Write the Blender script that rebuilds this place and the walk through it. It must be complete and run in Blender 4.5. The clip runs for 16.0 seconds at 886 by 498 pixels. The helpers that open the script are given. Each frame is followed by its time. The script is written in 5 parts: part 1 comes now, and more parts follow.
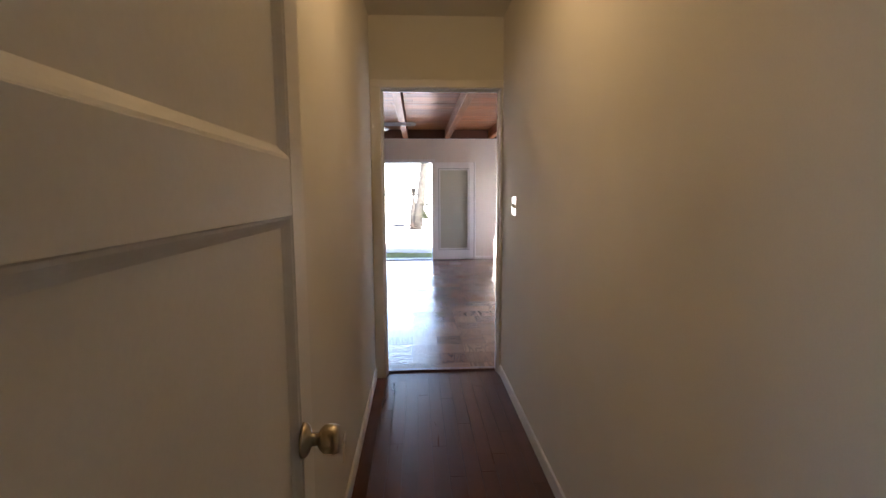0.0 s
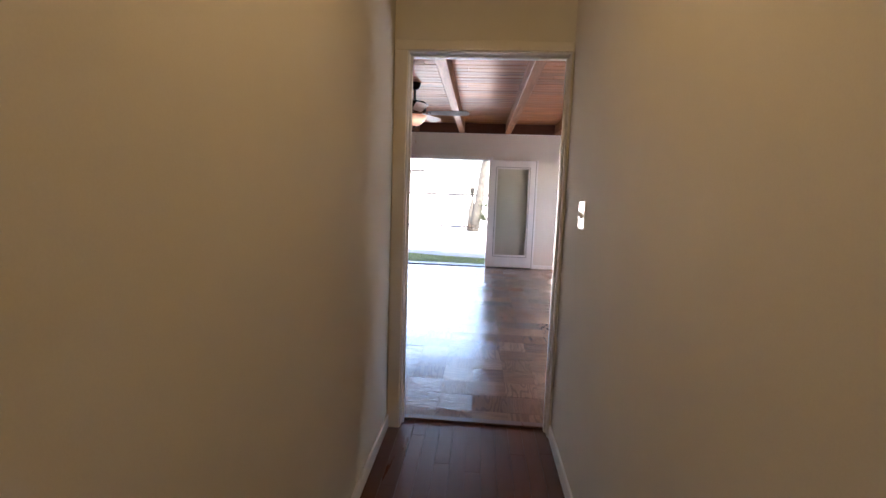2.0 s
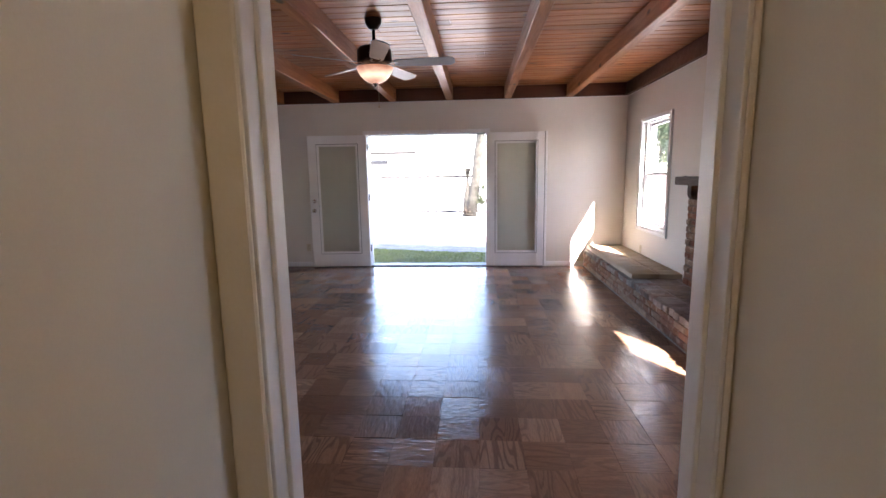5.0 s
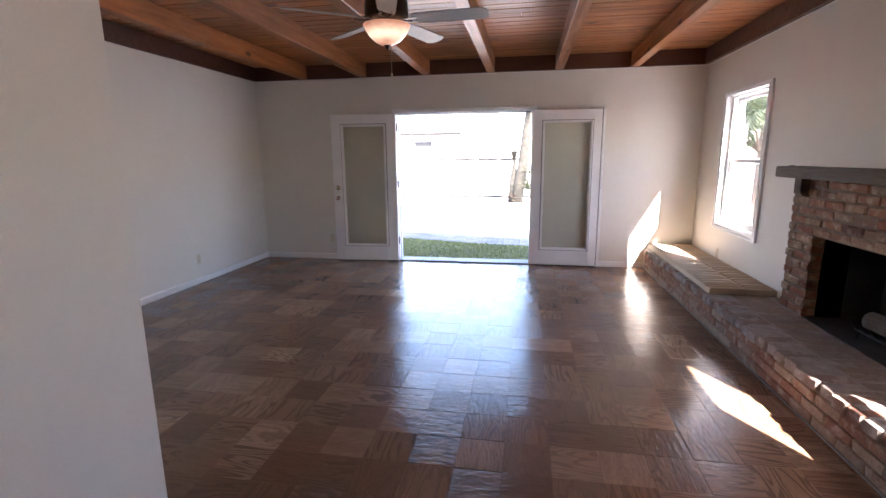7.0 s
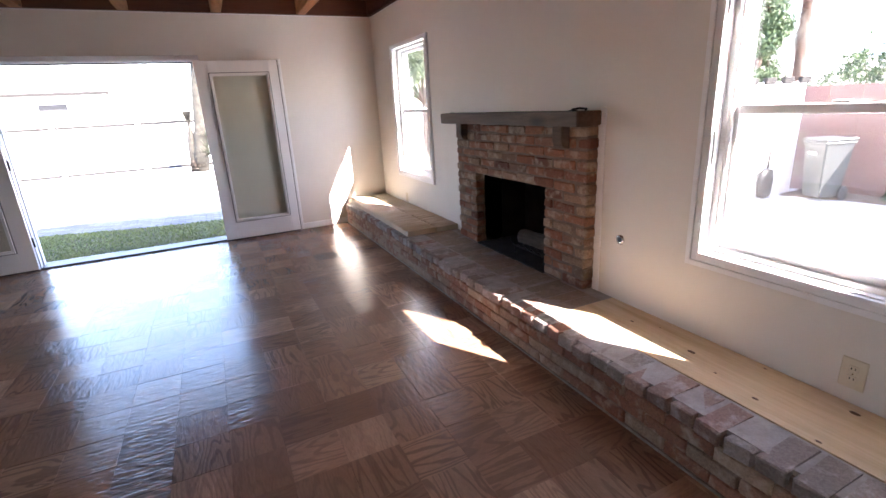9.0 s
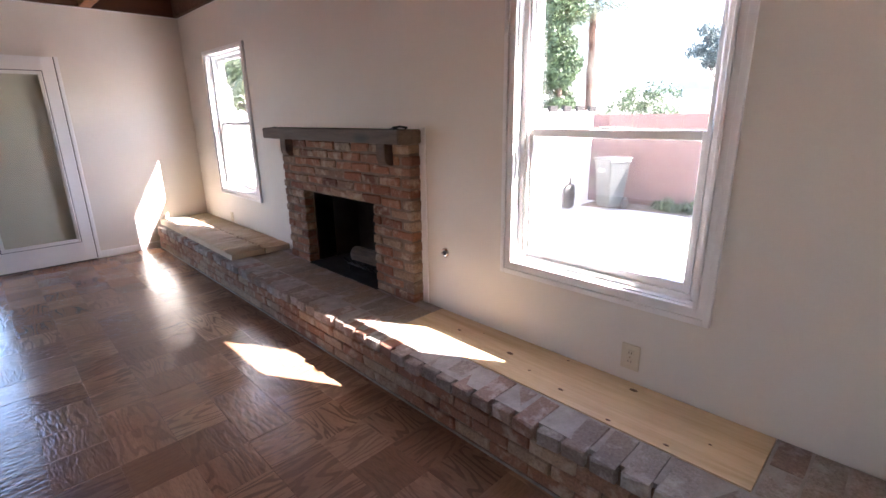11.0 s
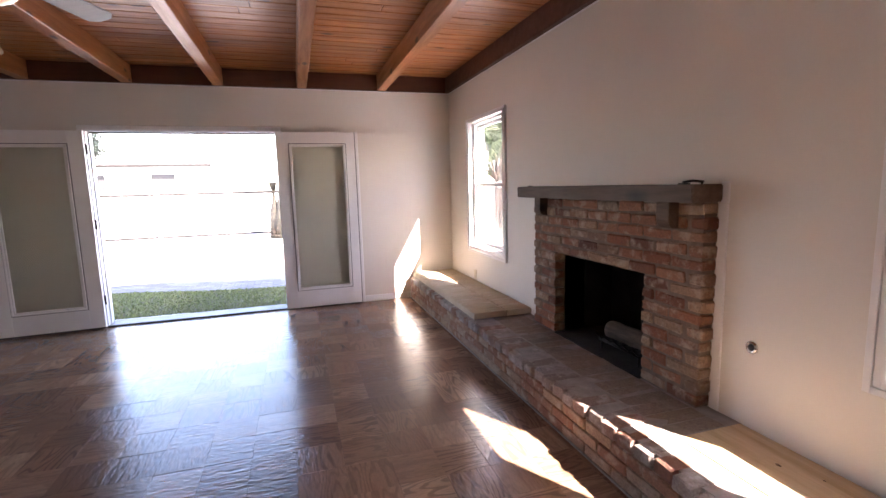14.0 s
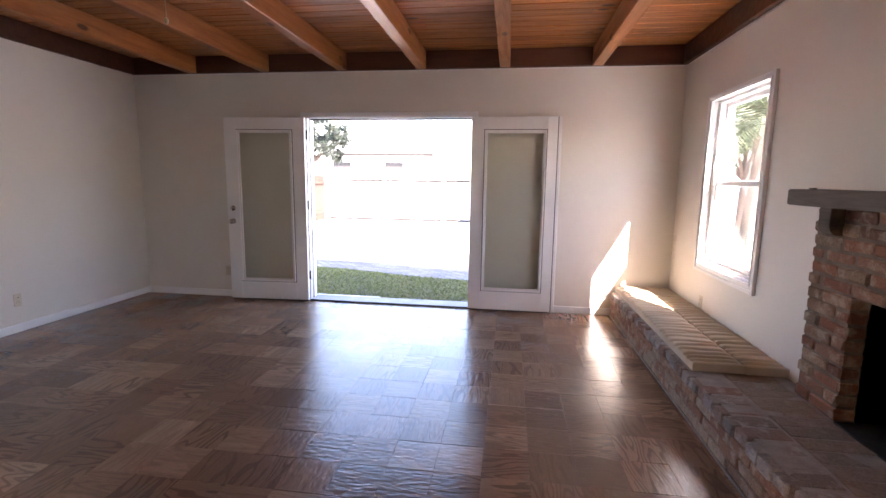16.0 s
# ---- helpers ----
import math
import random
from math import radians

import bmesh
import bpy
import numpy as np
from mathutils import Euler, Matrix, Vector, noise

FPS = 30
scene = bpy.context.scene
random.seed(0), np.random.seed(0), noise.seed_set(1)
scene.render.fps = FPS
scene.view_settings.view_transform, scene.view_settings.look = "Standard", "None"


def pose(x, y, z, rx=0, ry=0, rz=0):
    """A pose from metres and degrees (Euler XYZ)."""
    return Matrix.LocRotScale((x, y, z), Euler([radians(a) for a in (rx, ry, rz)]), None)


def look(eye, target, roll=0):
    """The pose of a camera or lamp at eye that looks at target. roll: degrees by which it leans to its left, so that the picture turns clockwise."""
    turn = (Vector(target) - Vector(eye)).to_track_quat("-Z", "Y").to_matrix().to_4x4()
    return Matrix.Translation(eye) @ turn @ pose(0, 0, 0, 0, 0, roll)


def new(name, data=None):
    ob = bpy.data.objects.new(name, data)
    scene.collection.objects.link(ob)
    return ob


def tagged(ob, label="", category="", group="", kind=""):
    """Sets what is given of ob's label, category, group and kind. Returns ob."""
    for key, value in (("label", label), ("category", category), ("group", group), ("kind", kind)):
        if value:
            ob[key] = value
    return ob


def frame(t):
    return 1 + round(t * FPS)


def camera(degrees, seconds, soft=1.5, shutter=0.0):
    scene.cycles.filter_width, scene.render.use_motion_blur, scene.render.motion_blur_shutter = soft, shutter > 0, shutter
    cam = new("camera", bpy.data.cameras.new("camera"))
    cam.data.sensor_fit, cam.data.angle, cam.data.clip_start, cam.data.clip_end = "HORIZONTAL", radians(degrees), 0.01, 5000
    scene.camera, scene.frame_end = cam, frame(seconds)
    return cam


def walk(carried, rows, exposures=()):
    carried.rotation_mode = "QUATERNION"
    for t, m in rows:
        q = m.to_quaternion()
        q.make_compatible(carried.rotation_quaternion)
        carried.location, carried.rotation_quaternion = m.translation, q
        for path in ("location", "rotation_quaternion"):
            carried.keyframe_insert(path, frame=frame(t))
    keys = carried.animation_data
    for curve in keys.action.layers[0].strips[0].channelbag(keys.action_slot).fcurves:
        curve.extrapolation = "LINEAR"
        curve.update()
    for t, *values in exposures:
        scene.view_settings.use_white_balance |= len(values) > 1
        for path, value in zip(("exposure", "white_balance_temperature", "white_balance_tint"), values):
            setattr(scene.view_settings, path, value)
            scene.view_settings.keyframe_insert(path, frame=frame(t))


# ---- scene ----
cam = camera(86.7, 16.0)

PATH = [
    (0, (-0.153, -3.418, 1.397), (-0.047, -1.435, 1.164), -0.3),
    (0.5, (-0.094, -3.309, 1.391), (-0.146, -1.323, 1.163), -1.1),
    (1, (0.01, -3.098, 1.38), (-0.226, -1.127, 1.134), -1.7),
    (1.5, (0.038, -2.874, 1.376), (-0.232, -0.913, 1.085), -0.1),
    (2, (0.012, -2.566, 1.394), (-0.137, -0.586, 1.158), 2.0),
    (2.5, (0.017, -2.269, 1.397), (-0.111, -0.288, 1.154), 0.3),
    (3, (0.033, -1.946, 1.398), (-0.15, 0.026, 1.117), -0.7),
    (3.5, (0.023, -1.598, 1.395), (-0.109, 0.379, 1.126), 0.4),
    (4, (0.01, -1.29, 1.409), (-0.132, 0.682, 1.107), -1.5),
    (4.2, (0.01, -1.18, 1.404), (-0.128, 0.792, 1.101), -1.0),
    (6.3, (0.014, -0.201, 1.481), (-0.16, 1.758, 1.114), -1.6),
    (6.5, (0.046, -0.105, 1.468), (-0.197, 1.844, 1.09), -1.4),
    (7, (0.094, 0.075, 1.468), (-0.246, 2.007, 1.083), -0.5),
    (7.5, (0.106, 0.195, 1.454), (-0.078, 2.139, 1.021), -0.5),
    (8, (0.147, 0.3, 1.478), (0.338, 2.235, 1.009), -2.1),
    (8.5, (0.155, 0.357, 1.459), (0.676, 2.217, 0.943), -2.9),
    (9, (0.185, 0.359, 1.457), (0.993, 2.091, 0.867), -3.2),
    (9.5, (0.23, 0.343, 1.456), (1.28, 1.917, 0.808), -3.0),
    (9.7, (0.252, 0.336, 1.444), (1.374, 1.848, 0.77), -3.1),
    (11.8, (0.331, 0.334, 1.494), (1.714, 1.709, 1.051), -1.2),
    (12, (0.348, 0.355, 1.505), (1.674, 1.8, 1.113), -1.4),
    (12.5, (0.381, 0.405, 1.501), (1.55, 1.995, 1.177), -2.0),
    (13, (0.39, 0.478, 1.458), (1.422, 2.173, 1.208), -1.7),
    (13.5, (0.356, 0.604, 1.405), (1.208, 2.395, 1.151), -1.8),
    (14, (0.325, 0.772, 1.401), (0.912, 2.665, 1.134), -1.6),
    (14.5, (0.368, 0.921, 1.409), (0.724, 2.875, 1.174), -1.0),
    (15, (0.474, 1.094, 1.42), (0.505, 3.084, 1.226), 1.2),
    (15.5, (0.527, 1.241, 1.401), (0.397, 3.22, 1.147), 0.1),
    (16, (0.572, 1.477, 1.394), (0.297, 3.437, 1.105), 0.8),
]
walk(cam, [(t, look(eye, target, roll)) for t, eye, target, roll in PATH], [(0, 4.16, 6400, 20), (5.5, 4.21, 6400, 20), (12.5, 4.25, 6350, 20), (14, 4.21, 6800, 25), (16, 4.22, 6850, 25)])

# ---- light ----
world = bpy.data.worlds.new("sky")
scene.world = world
world.use_nodes = True
_nt = world.node_tree
_sky = _nt.nodes.new("ShaderNodeTexSky")
_sky.sky_type = "NISHITA"
_sky.sun_disc = False
_sky.sun_elevation = radians(42.1)
_sky.sun_rotation = radians(149.8)
_nt.nodes["Background"].inputs["Strength"].default_value = 0.11
_nt.links.new(_sky.outputs[0], _nt.nodes["Background"].inputs["Color"])
sun = new("sun", bpy.data.lights.new("sun", "SUN"))
sun.data.energy, sun.data.angle, sun.data.color = 3.8, radians(0.5), (1.0, 0.94, 0.86)
sun.matrix_world = look((10, -17.2, 18.0), (0, 0, 0))

# hall ceiling lamp's bulb
bulb = new("hall_bulb", bpy.data.lights.new("hall_bulb", "POINT"))
bulb.data.energy, bulb.data.color, bulb.data.shadow_soft_size = 0.48, (1.0, 0.70, 0.34), 0.10
bulb.location = (-0.02, -1.75, 2.50)

# ---- plan ----
XL, XR, YF = -3.735, 2.234, 6.522      # left, right and far wall faces of the living room
WALL_TOP, CEIL, HALL_CEIL = 2.536, 2.72, 2.65
HX0, HX1 = -0.487, 0.477              # hall wall faces
STUB = (-1.18, 1.40)                  # corner of the projecting wall
GROUND = -0.10
W1 = (4.905, 5.81, 0.712, 2.090)        # window openings in the right wall: y, y, z, z
W2 = (0.875, 1.79, 0.697, 2.072)
HEARTH_X, HEARTH_Z = 1.66, 0.272


# ---- material helpers ----
def node(nt, kind, **values):
    n = nt.nodes.new(kind)
    for key, value in values.items():
        if key in n.inputs:
            n.inputs[key].default_value = value
    return n


def begin(name):
    m = bpy.data.materials.new(name)
    m.use_nodes = True
    return m, m.node_tree, m.node_tree.nodes["Principled BSDF"]


def rgba(c):
    return (c[0], c[1], c[2], 1.0)


def mapped(nt, source, stretch):
    tc = node(nt, "ShaderNodeTexCoord")
    mp = node(nt, "ShaderNodeMapping")
    mp.inputs["Scale"].default_value = stretch
    nt.links.new(tc.outputs[source], mp.inputs["Vector"])
    return mp.outputs["Vector"]


def noise_tex(nt, vec, scale, detail=4.0, rough=0.55, distort=0.0):
    n = node(nt, "ShaderNodeTexNoise", Scale=scale, Detail=detail, Roughness=rough, Distortion=distort)
    nt.links.new(vec, n.inputs["Vector"])
    return n.outputs["Fac"]


def ramp(nt, fac, stops):
    r = node(nt, "ShaderNodeValToRGB")
    e = r.color_ramp.elements
    while len(e) < len(stops):
        e.new(0.5)
    for el, (p, c) in zip(e, stops):
        el.position, el.color = p, rgba(c)
    nt.links.new(fac, r.inputs["Fac"])
    return r.outputs["Color"]


def mix(nt, fac, a, b, mode="MIX"):
    n = nt.nodes.new("ShaderNodeMix")
    n.data_type, n.blend_type = "RGBA", mode
    for sock, v in ((n.inputs[0], fac), (n.inputs[6], a), (n.inputs[7], b)):
        if isinstance(v, (int, float)):
            sock.default_value = v
        elif isinstance(v, tuple):
            sock.default_value = rgba(v)
        else:
            nt.links.new(v, sock)
    return n.outputs[2]


def math_node(nt, op, a, b=0.0):
    n = nt.nodes.new("ShaderNodeMath")
    n.operation = op
    for sock, v in zip(n.inputs, (a, b)):
        if isinstance(v, (int, float)):
            sock.default_value = v
        else:
            nt.links.new(v, sock)
    return n.outputs[0]


def remap(nt, fac, lo, hi, a=0.0, b=1.0):
    n = node(nt, "ShaderNodeMapRange")
    for key, v in (("From Min", lo), ("From Max", hi), ("To Min", a), ("To Max", b)):
        n.inputs[key].default_value = v
    nt.links.new(fac, n.inputs["Value"])
    return n.outputs["Result"]


def bump(nt, bsdf, height, strength, distance):
    b = node(nt, "ShaderNodeBump", Strength=strength, Distance=distance)
    nt.links.new(height, b.inputs["Height"])
    nt.links.new(b.outputs["Normal"], bsdf.inputs["Normal"])
    return b


def each_random(nt):
    """A number of its own for every piece, be it an object or an island of a joined mesh."""
    a = node(nt, "ShaderNodeObjectInfo").outputs["Random"]
    b = node(nt, "ShaderNodeNewGeometry").outputs["Random Per Island"]
    return math_node(nt, "FRACT", math_node(nt, "ADD", a, b))


def surface(name, c1, c2, scale=3.0, fine=60.0, rough=0.6, rough2=None, relief=0.15, depth=0.004, metal=0.0,
            stretch=(1, 1, 1), vary=0.0, coat=0.0, spec=0.5):
    m, nt, b = begin(name)
    vec = mapped(nt, "Object", stretch)
    big = noise_tex(nt, vec, scale)
    small = noise_tex(nt, vec, fine, 3.0)
    both = math_node(nt, "ADD", math_node(nt, "MULTIPLY", big, 0.7), math_node(nt, "MULTIPLY", small, 0.3))
    col = ramp(nt, both, ((0.35, c1), (0.65, c2)))
    if vary:
        r = remap(nt, each_random(nt), 0, 1, 1 - vary, 1 + vary)
        hsv = node(nt, "ShaderNodeHueSaturation")
        nt.links.new(col, hsv.inputs["Color"])
        nt.links.new(r, hsv.inputs["Value"])
        col = hsv.outputs["Color"]
    nt.links.new(col, b.inputs["Base Color"])
    nt.links.new(remap(nt, big, 0.3, 0.7, rough, rough2 if rough2 is not None else rough * 0.85), b.inputs["Roughness"])
    b.inputs["Metallic"].default_value = metal
    b.inputs["Coat Weight"].default_value = coat
    b.inputs["Specular IOR Level"].default_value = spec
    if relief:
        bump(nt, b, small, relief, depth)
    return m


def wood(name, dark, light, grain=9.0, along="X", rough=0.45, knots=True, coat=0.0, vary=0.2, relief=0.25, knot_scale=2.2):
    m, nt, b = begin(name)
    st = {"X": (0.09, 1, 1), "Y": (1, 0.09, 1), "Z": (1, 1, 0.09)}[along]
    tc = node(nt, "ShaderNodeTexCoord")
    rnd = each_random(nt)
    shift = node(nt, "ShaderNodeVectorMath")
    shift.operation = "ADD"
    cmb = node(nt, "ShaderNodeCombineXYZ")
    for i in range(3):
        nt.links.new(math_node(nt, "MULTIPLY", rnd, 17.0 + 9 * i), cmb.inputs[i])
    nt.links.new(tc.outputs["Object"], shift.inputs[0])
    nt.links.new(cmb.outputs[0], shift.inputs[1])
    mp = node(nt, "ShaderNodeMapping")
    mp.inputs["Scale"].default_value = st
    nt.links.new(shift.outputs[0], mp.inputs["Vector"])
    g1 = noise_tex(nt, mp.outputs[0], grain * 2.2, 6.0, 0.6, 0.6)
    g2 = noise_tex(nt, mp.outputs[0], grain * 14, 3.0, 0.6)
    f = math_node(nt, "ADD", math_node(nt, "MULTIPLY", g1, 0.7), math_node(nt, "MULTIPLY", g2, 0.3))
    col = ramp(nt, f, ((0.32, dark), (0.68, light)))
    if knots:
        mk = node(nt, "ShaderNodeMapping")
        mk.inputs["Scale"].default_value = {"X": (0.45, 1, 1), "Y": (1, 0.45, 1), "Z": (1, 1, 0.45)}[along]
        nt.links.new(shift.outputs[0], mk.inputs["Vector"])
        v = node(nt, "ShaderNodeTexVoronoi", Scale=knot_scale)
        nt.links.new(mk.outputs[0], v.inputs["Vector"])
        k = remap(nt, v.outputs["Distance"], 0.085, 0.15, 1.0, 0.0)
        col = mix(nt, k, col, tuple(c * 0.35 for c in dark))
    hsv = node(nt, "ShaderNodeHueSaturation")
    nt.links.new(col, hsv.inputs["Color"])
    nt.links.new(remap(nt, rnd, 0, 1, 1 - vary, 1 + vary), hsv.inputs["Value"])
    nt.links.new(hsv.outputs["Color"], b.inputs["Base Color"])
    nt.links.new(remap(nt, g1, 0.3, 0.7, rough * 1.15, rough * 0.85), b.inputs["Roughness"])
    b.inputs["Coat Weight"].default_value = coat
    b.inputs["Coat Roughness"].default_value = 0.2
    if relief:
        bump(nt, b, g2, relief, 0.002)
    return m


def parquet(name):
    """Nine-inch oak blocks, each with its own grain, tone and tilt, under glossy varnish that follows the raised grain."""
    m, nt, b = begin(name)
    uv = node(nt, "ShaderNodeTexCoord").outputs["UV"]
    rnd = each_random(nt)
    mp = node(nt, "ShaderNodeMapping")
    mp.inputs["Scale"].default_value = (0.20, 1.0, 1.0)
    nt.links.new(uv, mp.inputs["Vector"])
    warp = noise_tex(nt, mp.outputs[0], 7.0, 2.0, 0.5, 0.35)
    sep = node(nt, "ShaderNodeSeparateXYZ")
    nt.links.new(uv, sep.inputs[0])
    bands = math_node(nt, "SINE", math_node(nt, "ADD", math_node(nt, "MULTIPLY", warp, 66.0), math_node(nt, "MULTIPLY", sep.outputs[1], 90.0)))
    fine = noise_tex(nt, mp.outputs[0], 150.0, 3.0, 0.6)
    blotch = noise_tex(nt, mp.outputs[0], 14.0, 3.0, 0.6)
    base = ramp(nt, rnd, ((0.0, (0.180, 0.099, 0.060)), (0.3, (0.240, 0.137, 0.084)), (0.7, (0.300, 0.176, 0.108)), (1.0, (0.385, 0.242, 0.153))))
    base = mix(nt, remap(nt, blotch, 0.35, 0.7, 0.0, 0.35), base, (0.140, 0.075, 0.046))
    streak = math_node(nt, "FRACT", math_node(nt, "MULTIPLY", rnd, 5.7))
    dark = mix(nt, math_node(nt, "MULTIPLY", remap(nt, bands, 0.15, 0.75, 0.0, 1.0), remap(nt, streak, 0.0, 1.0, 0.10, 0.54)), base, (0.035, 0.022, 0.017))
    col = mix(nt, remap(nt, fine, 0.45, 0.75, 0.0, 0.30), dark, (0.05, 0.028, 0.018))
    nt.links.new(col, b.inputs["Base Color"])
    nt.links.new(remap(nt, math_node(nt, "FRACT", math_node(nt, "MULTIPLY", rnd, 7.3)), 0.0, 1.0, 0.14, 0.26), b.inputs["Roughness"])
    # swelling of the boards across their grain, ripples of the growth rings, pores
    mw = node(nt, "ShaderNodeMapping")
    mw.inputs["Scale"].default_value = (0.30, 1.0, 1.0)
    nt.links.new(uv, mw.inputs["Vector"])
    wave = noise_tex(nt, mw.outputs[0], 50.0, 2.0, 0.45, 0.7)
    h = math_node(nt, "ADD", math_node(nt, "MULTIPLY", wave, 1.0), math_node(nt, "ADD", math_node(nt, "MULTIPLY", bands, -0.045), math_node(nt, "MULTIPLY", fine, 0.05)))
    bump(nt, b, h, 1.0, 0.0024)
    b.inputs["Specular IOR Level"].default_value = 0.5
    return m


def brick_mat(name, tones, smear, amount, vary=0.22):
    m, nt, b = begin(name)
    tc = node(nt, "ShaderNodeTexCoord")
    rnd = each_random(nt)
    cmb = node(nt, "ShaderNodeCombineXYZ")
    for i in range(3):
        nt.links.new(math_node(nt, "MULTIPLY", rnd, 31.0 + 7 * i), cmb.inputs[i])
    add = node(nt, "ShaderNodeVectorMath")
    add.operation = "ADD"
    nt.links.new(tc.outputs["Object"], add.inputs[0])
    nt.links.new(cmb.outputs[0], add.inputs[1])
    v = add.outputs[0]
    base = ramp(nt, rnd, tuple((i / (len(tones) - 1), c) for i, c in enumerate(tones)))
    big, small = noise_tex(nt, v, 11.0, 5.0, 0.65), noise_tex(nt, v, 90.0, 4.0, 0.7)
    col = mix(nt, remap(nt, small, 0.35, 0.75, 0.0, 0.6), base, (0.07, 0.035, 0.025))
    col = mix(nt, remap(nt, big, 0.50, 0.69, 0.0, amount), col, smear)
    nt.links.new(col, b.inputs["Base Color"])
    b.inputs["Roughness"].default_value = 0.88
    bump(nt, b, math_node(nt, "ADD", big, small), 0.7, 0.006)
    return m


def glass(name, tint=(1, 1, 1), gloss=0.0):
    m, nt, b = begin(name)
    nt.nodes.remove(b)
    out = nt.nodes["Material Output"]
    clear, shine = node(nt, "ShaderNodeBsdfTransparent", Color=rgba(tint)), node(nt, "ShaderNodeBsdfGlossy", Roughness=gloss)
    lw = node(nt, "ShaderNodeLayerWeight", Blend=0.5)
    fac = math_node(nt, "ADD", math_node(nt, "MULTIPLY", math_node(nt, "POWER", lw.outputs["Facing"], 5.0), 0.85), 0.03)
    mx = node(nt, "ShaderNodeMixShader")
    nt.links.new(fac, mx.inputs[0])
    nt.links.new(clear.outputs[0], mx.inputs[1])
    nt.links.new(shine.outputs[0], mx.inputs[2])
    nt.links.new(mx.outputs[0], out.inputs["Surface"])
    return m


def mesh_screen(name, open_share, colour):
    """Fine woven screen: mostly open, the wires pale and dusty."""
    m, nt, b = begin(name)
    clear = node(nt, "ShaderNodeBsdfTransparent")
    mx = node(nt, "ShaderNodeMixShader")
    mx.inputs[0].default_value = 1.0 - open_share
    col = ramp(nt, noise_tex(nt, mapped(nt, "Object", (1, 1, 1)), 6.0), ((0.3, colour), (0.7, tuple(c * 1.15 for c in colour))))
    nt.links.new(col, b.inputs["Base Color"])
    b.inputs["Roughness"].default_value = 0.8
    nt.links.new(clear.outputs[0], mx.inputs[1])
    nt.links.new(b.outputs[0], mx.inputs[2])
    nt.links.new(mx.outputs[0], nt.nodes["Material Output"].inputs["Surface"])
    return m


def leafy(name, c1, c2):
    m, nt, b = begin(name)
    r = node(nt, "ShaderNodeNewGeometry").outputs["Random Per Island"]
    col = ramp(nt, r, ((0.0, c1), (1.0, c2)))
    nt.links.new(col, b.inputs["Base Color"])
    b.inputs["Roughness"].default_value = 0.55
    b.inputs["Transmission Weight"].default_value = 0.0
    return m


# ---- materials ----
PAINT = surface("wall_paint", (0.685, 0.652, 0.602), (0.735, 0.702, 0.652), 1.2, 220.0, 0.62, 0.55, 0.10, 0.0015)
HALL_PAINT = surface("hall_paint", (0.69, 0.655, 0.575), (0.745, 0.71, 0.63), 1.2, 220.0, 0.80, 0.72, 0.08, 0.0012, spec=0.3)
TRIM = surface("white_trim", (0.78, 0.78, 0.79), (0.83, 0.83, 0.84), 4.0, 90.0, 0.38, 0.30, 0.05, 0.001)
DOORPAINT = surface("door_paint", (0.72, 0.68, 0.60), (0.78, 0.74, 0.66), 3.0, 120.0, 0.46, 0.44, 0.04, 0.001)
VINYL = surface("window_vinyl", (0.80, 0.80, 0.81), (0.85, 0.85, 0.85), 5.0, 80.0, 0.35, 0.30, 0.0)
PARQUET = parquet("parquet_oak")
UNDERLAY = surface("floor_underlay", (0.035, 0.022, 0.015), (0.06, 0.038, 0.026), 8.0, 90.0, 0.7)
HALLWOOD = wood("hall_floorboards", (0.074, 0.023, 0.012), (0.112, 0.037, 0.019), 6.0, "Y", 0.32, False, 0.35, 0.08, 0.05)
PLANK = wood("ceiling_pine", (0.20, 0.056, 0.013), (0.52, 0.190, 0.050), 9.0, "X", 0.42, True, 0.12, 0.22, 0.2, 5.0)
BEAM = wood("beam_fir", (0.22, 0.074, 0.020), (0.42, 0.155, 0.045), 8.0, "Y", 0.46, True, 0.08, 0.14, 0.5, 5.0)
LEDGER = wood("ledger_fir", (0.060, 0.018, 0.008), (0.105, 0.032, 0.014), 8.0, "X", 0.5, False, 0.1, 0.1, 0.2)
MANTELWOOD = wood("mantel_wood", (0.056, 0.030, 0.017), (0.125, 0.076, 0.046), 9.0, "Y", 0.66, True, 0.0, 0.08, 0.3, 2.5)
PLY = wood("pine_plywood", (0.47, 0.325, 0.17), (0.70, 0.535, 0.345), 5.0, "Y", 0.5, False, 0.1, 0.06, 0.15)
KNOT = surface("knot", (0.07, 0.035, 0.015), (0.16, 0.08, 0.035), 40.0, 90.0, 0.6)
BRICK = brick_mat("fireplace_brick", ((0.13, 0.056, 0.036), (0.27, 0.105, 0.054), (0.34, 0.155, 0.086), (0.19, 0.125, 0.084), (0.38, 0.25, 0.16), (0.22, 0.080, 0.044)), (0.50, 0.42, 0.33), 0.62)
HEARTHBRICK = brick_mat("hearth_brick", ((0.23, 0.105, 0.060), (0.31, 0.155, 0.090), (0.30, 0.205, 0.138), (0.40, 0.290, 0.198)), (0.50, 0.42, 0.33), 0.60)
CAPBRICK = brick_mat("cap_brick", ((0.24, 0.20, 0.175), (0.31, 0.27, 0.24), (0.25, 0.125, 0.085), (0.36, 0.315, 0.285), (0.32, 0.285, 0.26)), (0.54, 0.50, 0.47), 0.65)
SLATE = brick_mat("hearth_paver", ((0.235, 0.205, 0.172), (0.285, 0.245, 0.205), (0.30, 0.238, 0.182)), (0.38, 0.34, 0.295), 0.5)
MORTAR = surface("mortar", (0.20, 0.175, 0.15), (0.32, 0.285, 0.245), 14.0, 120.0, 0.95, 0.9, 0.5, 0.004)
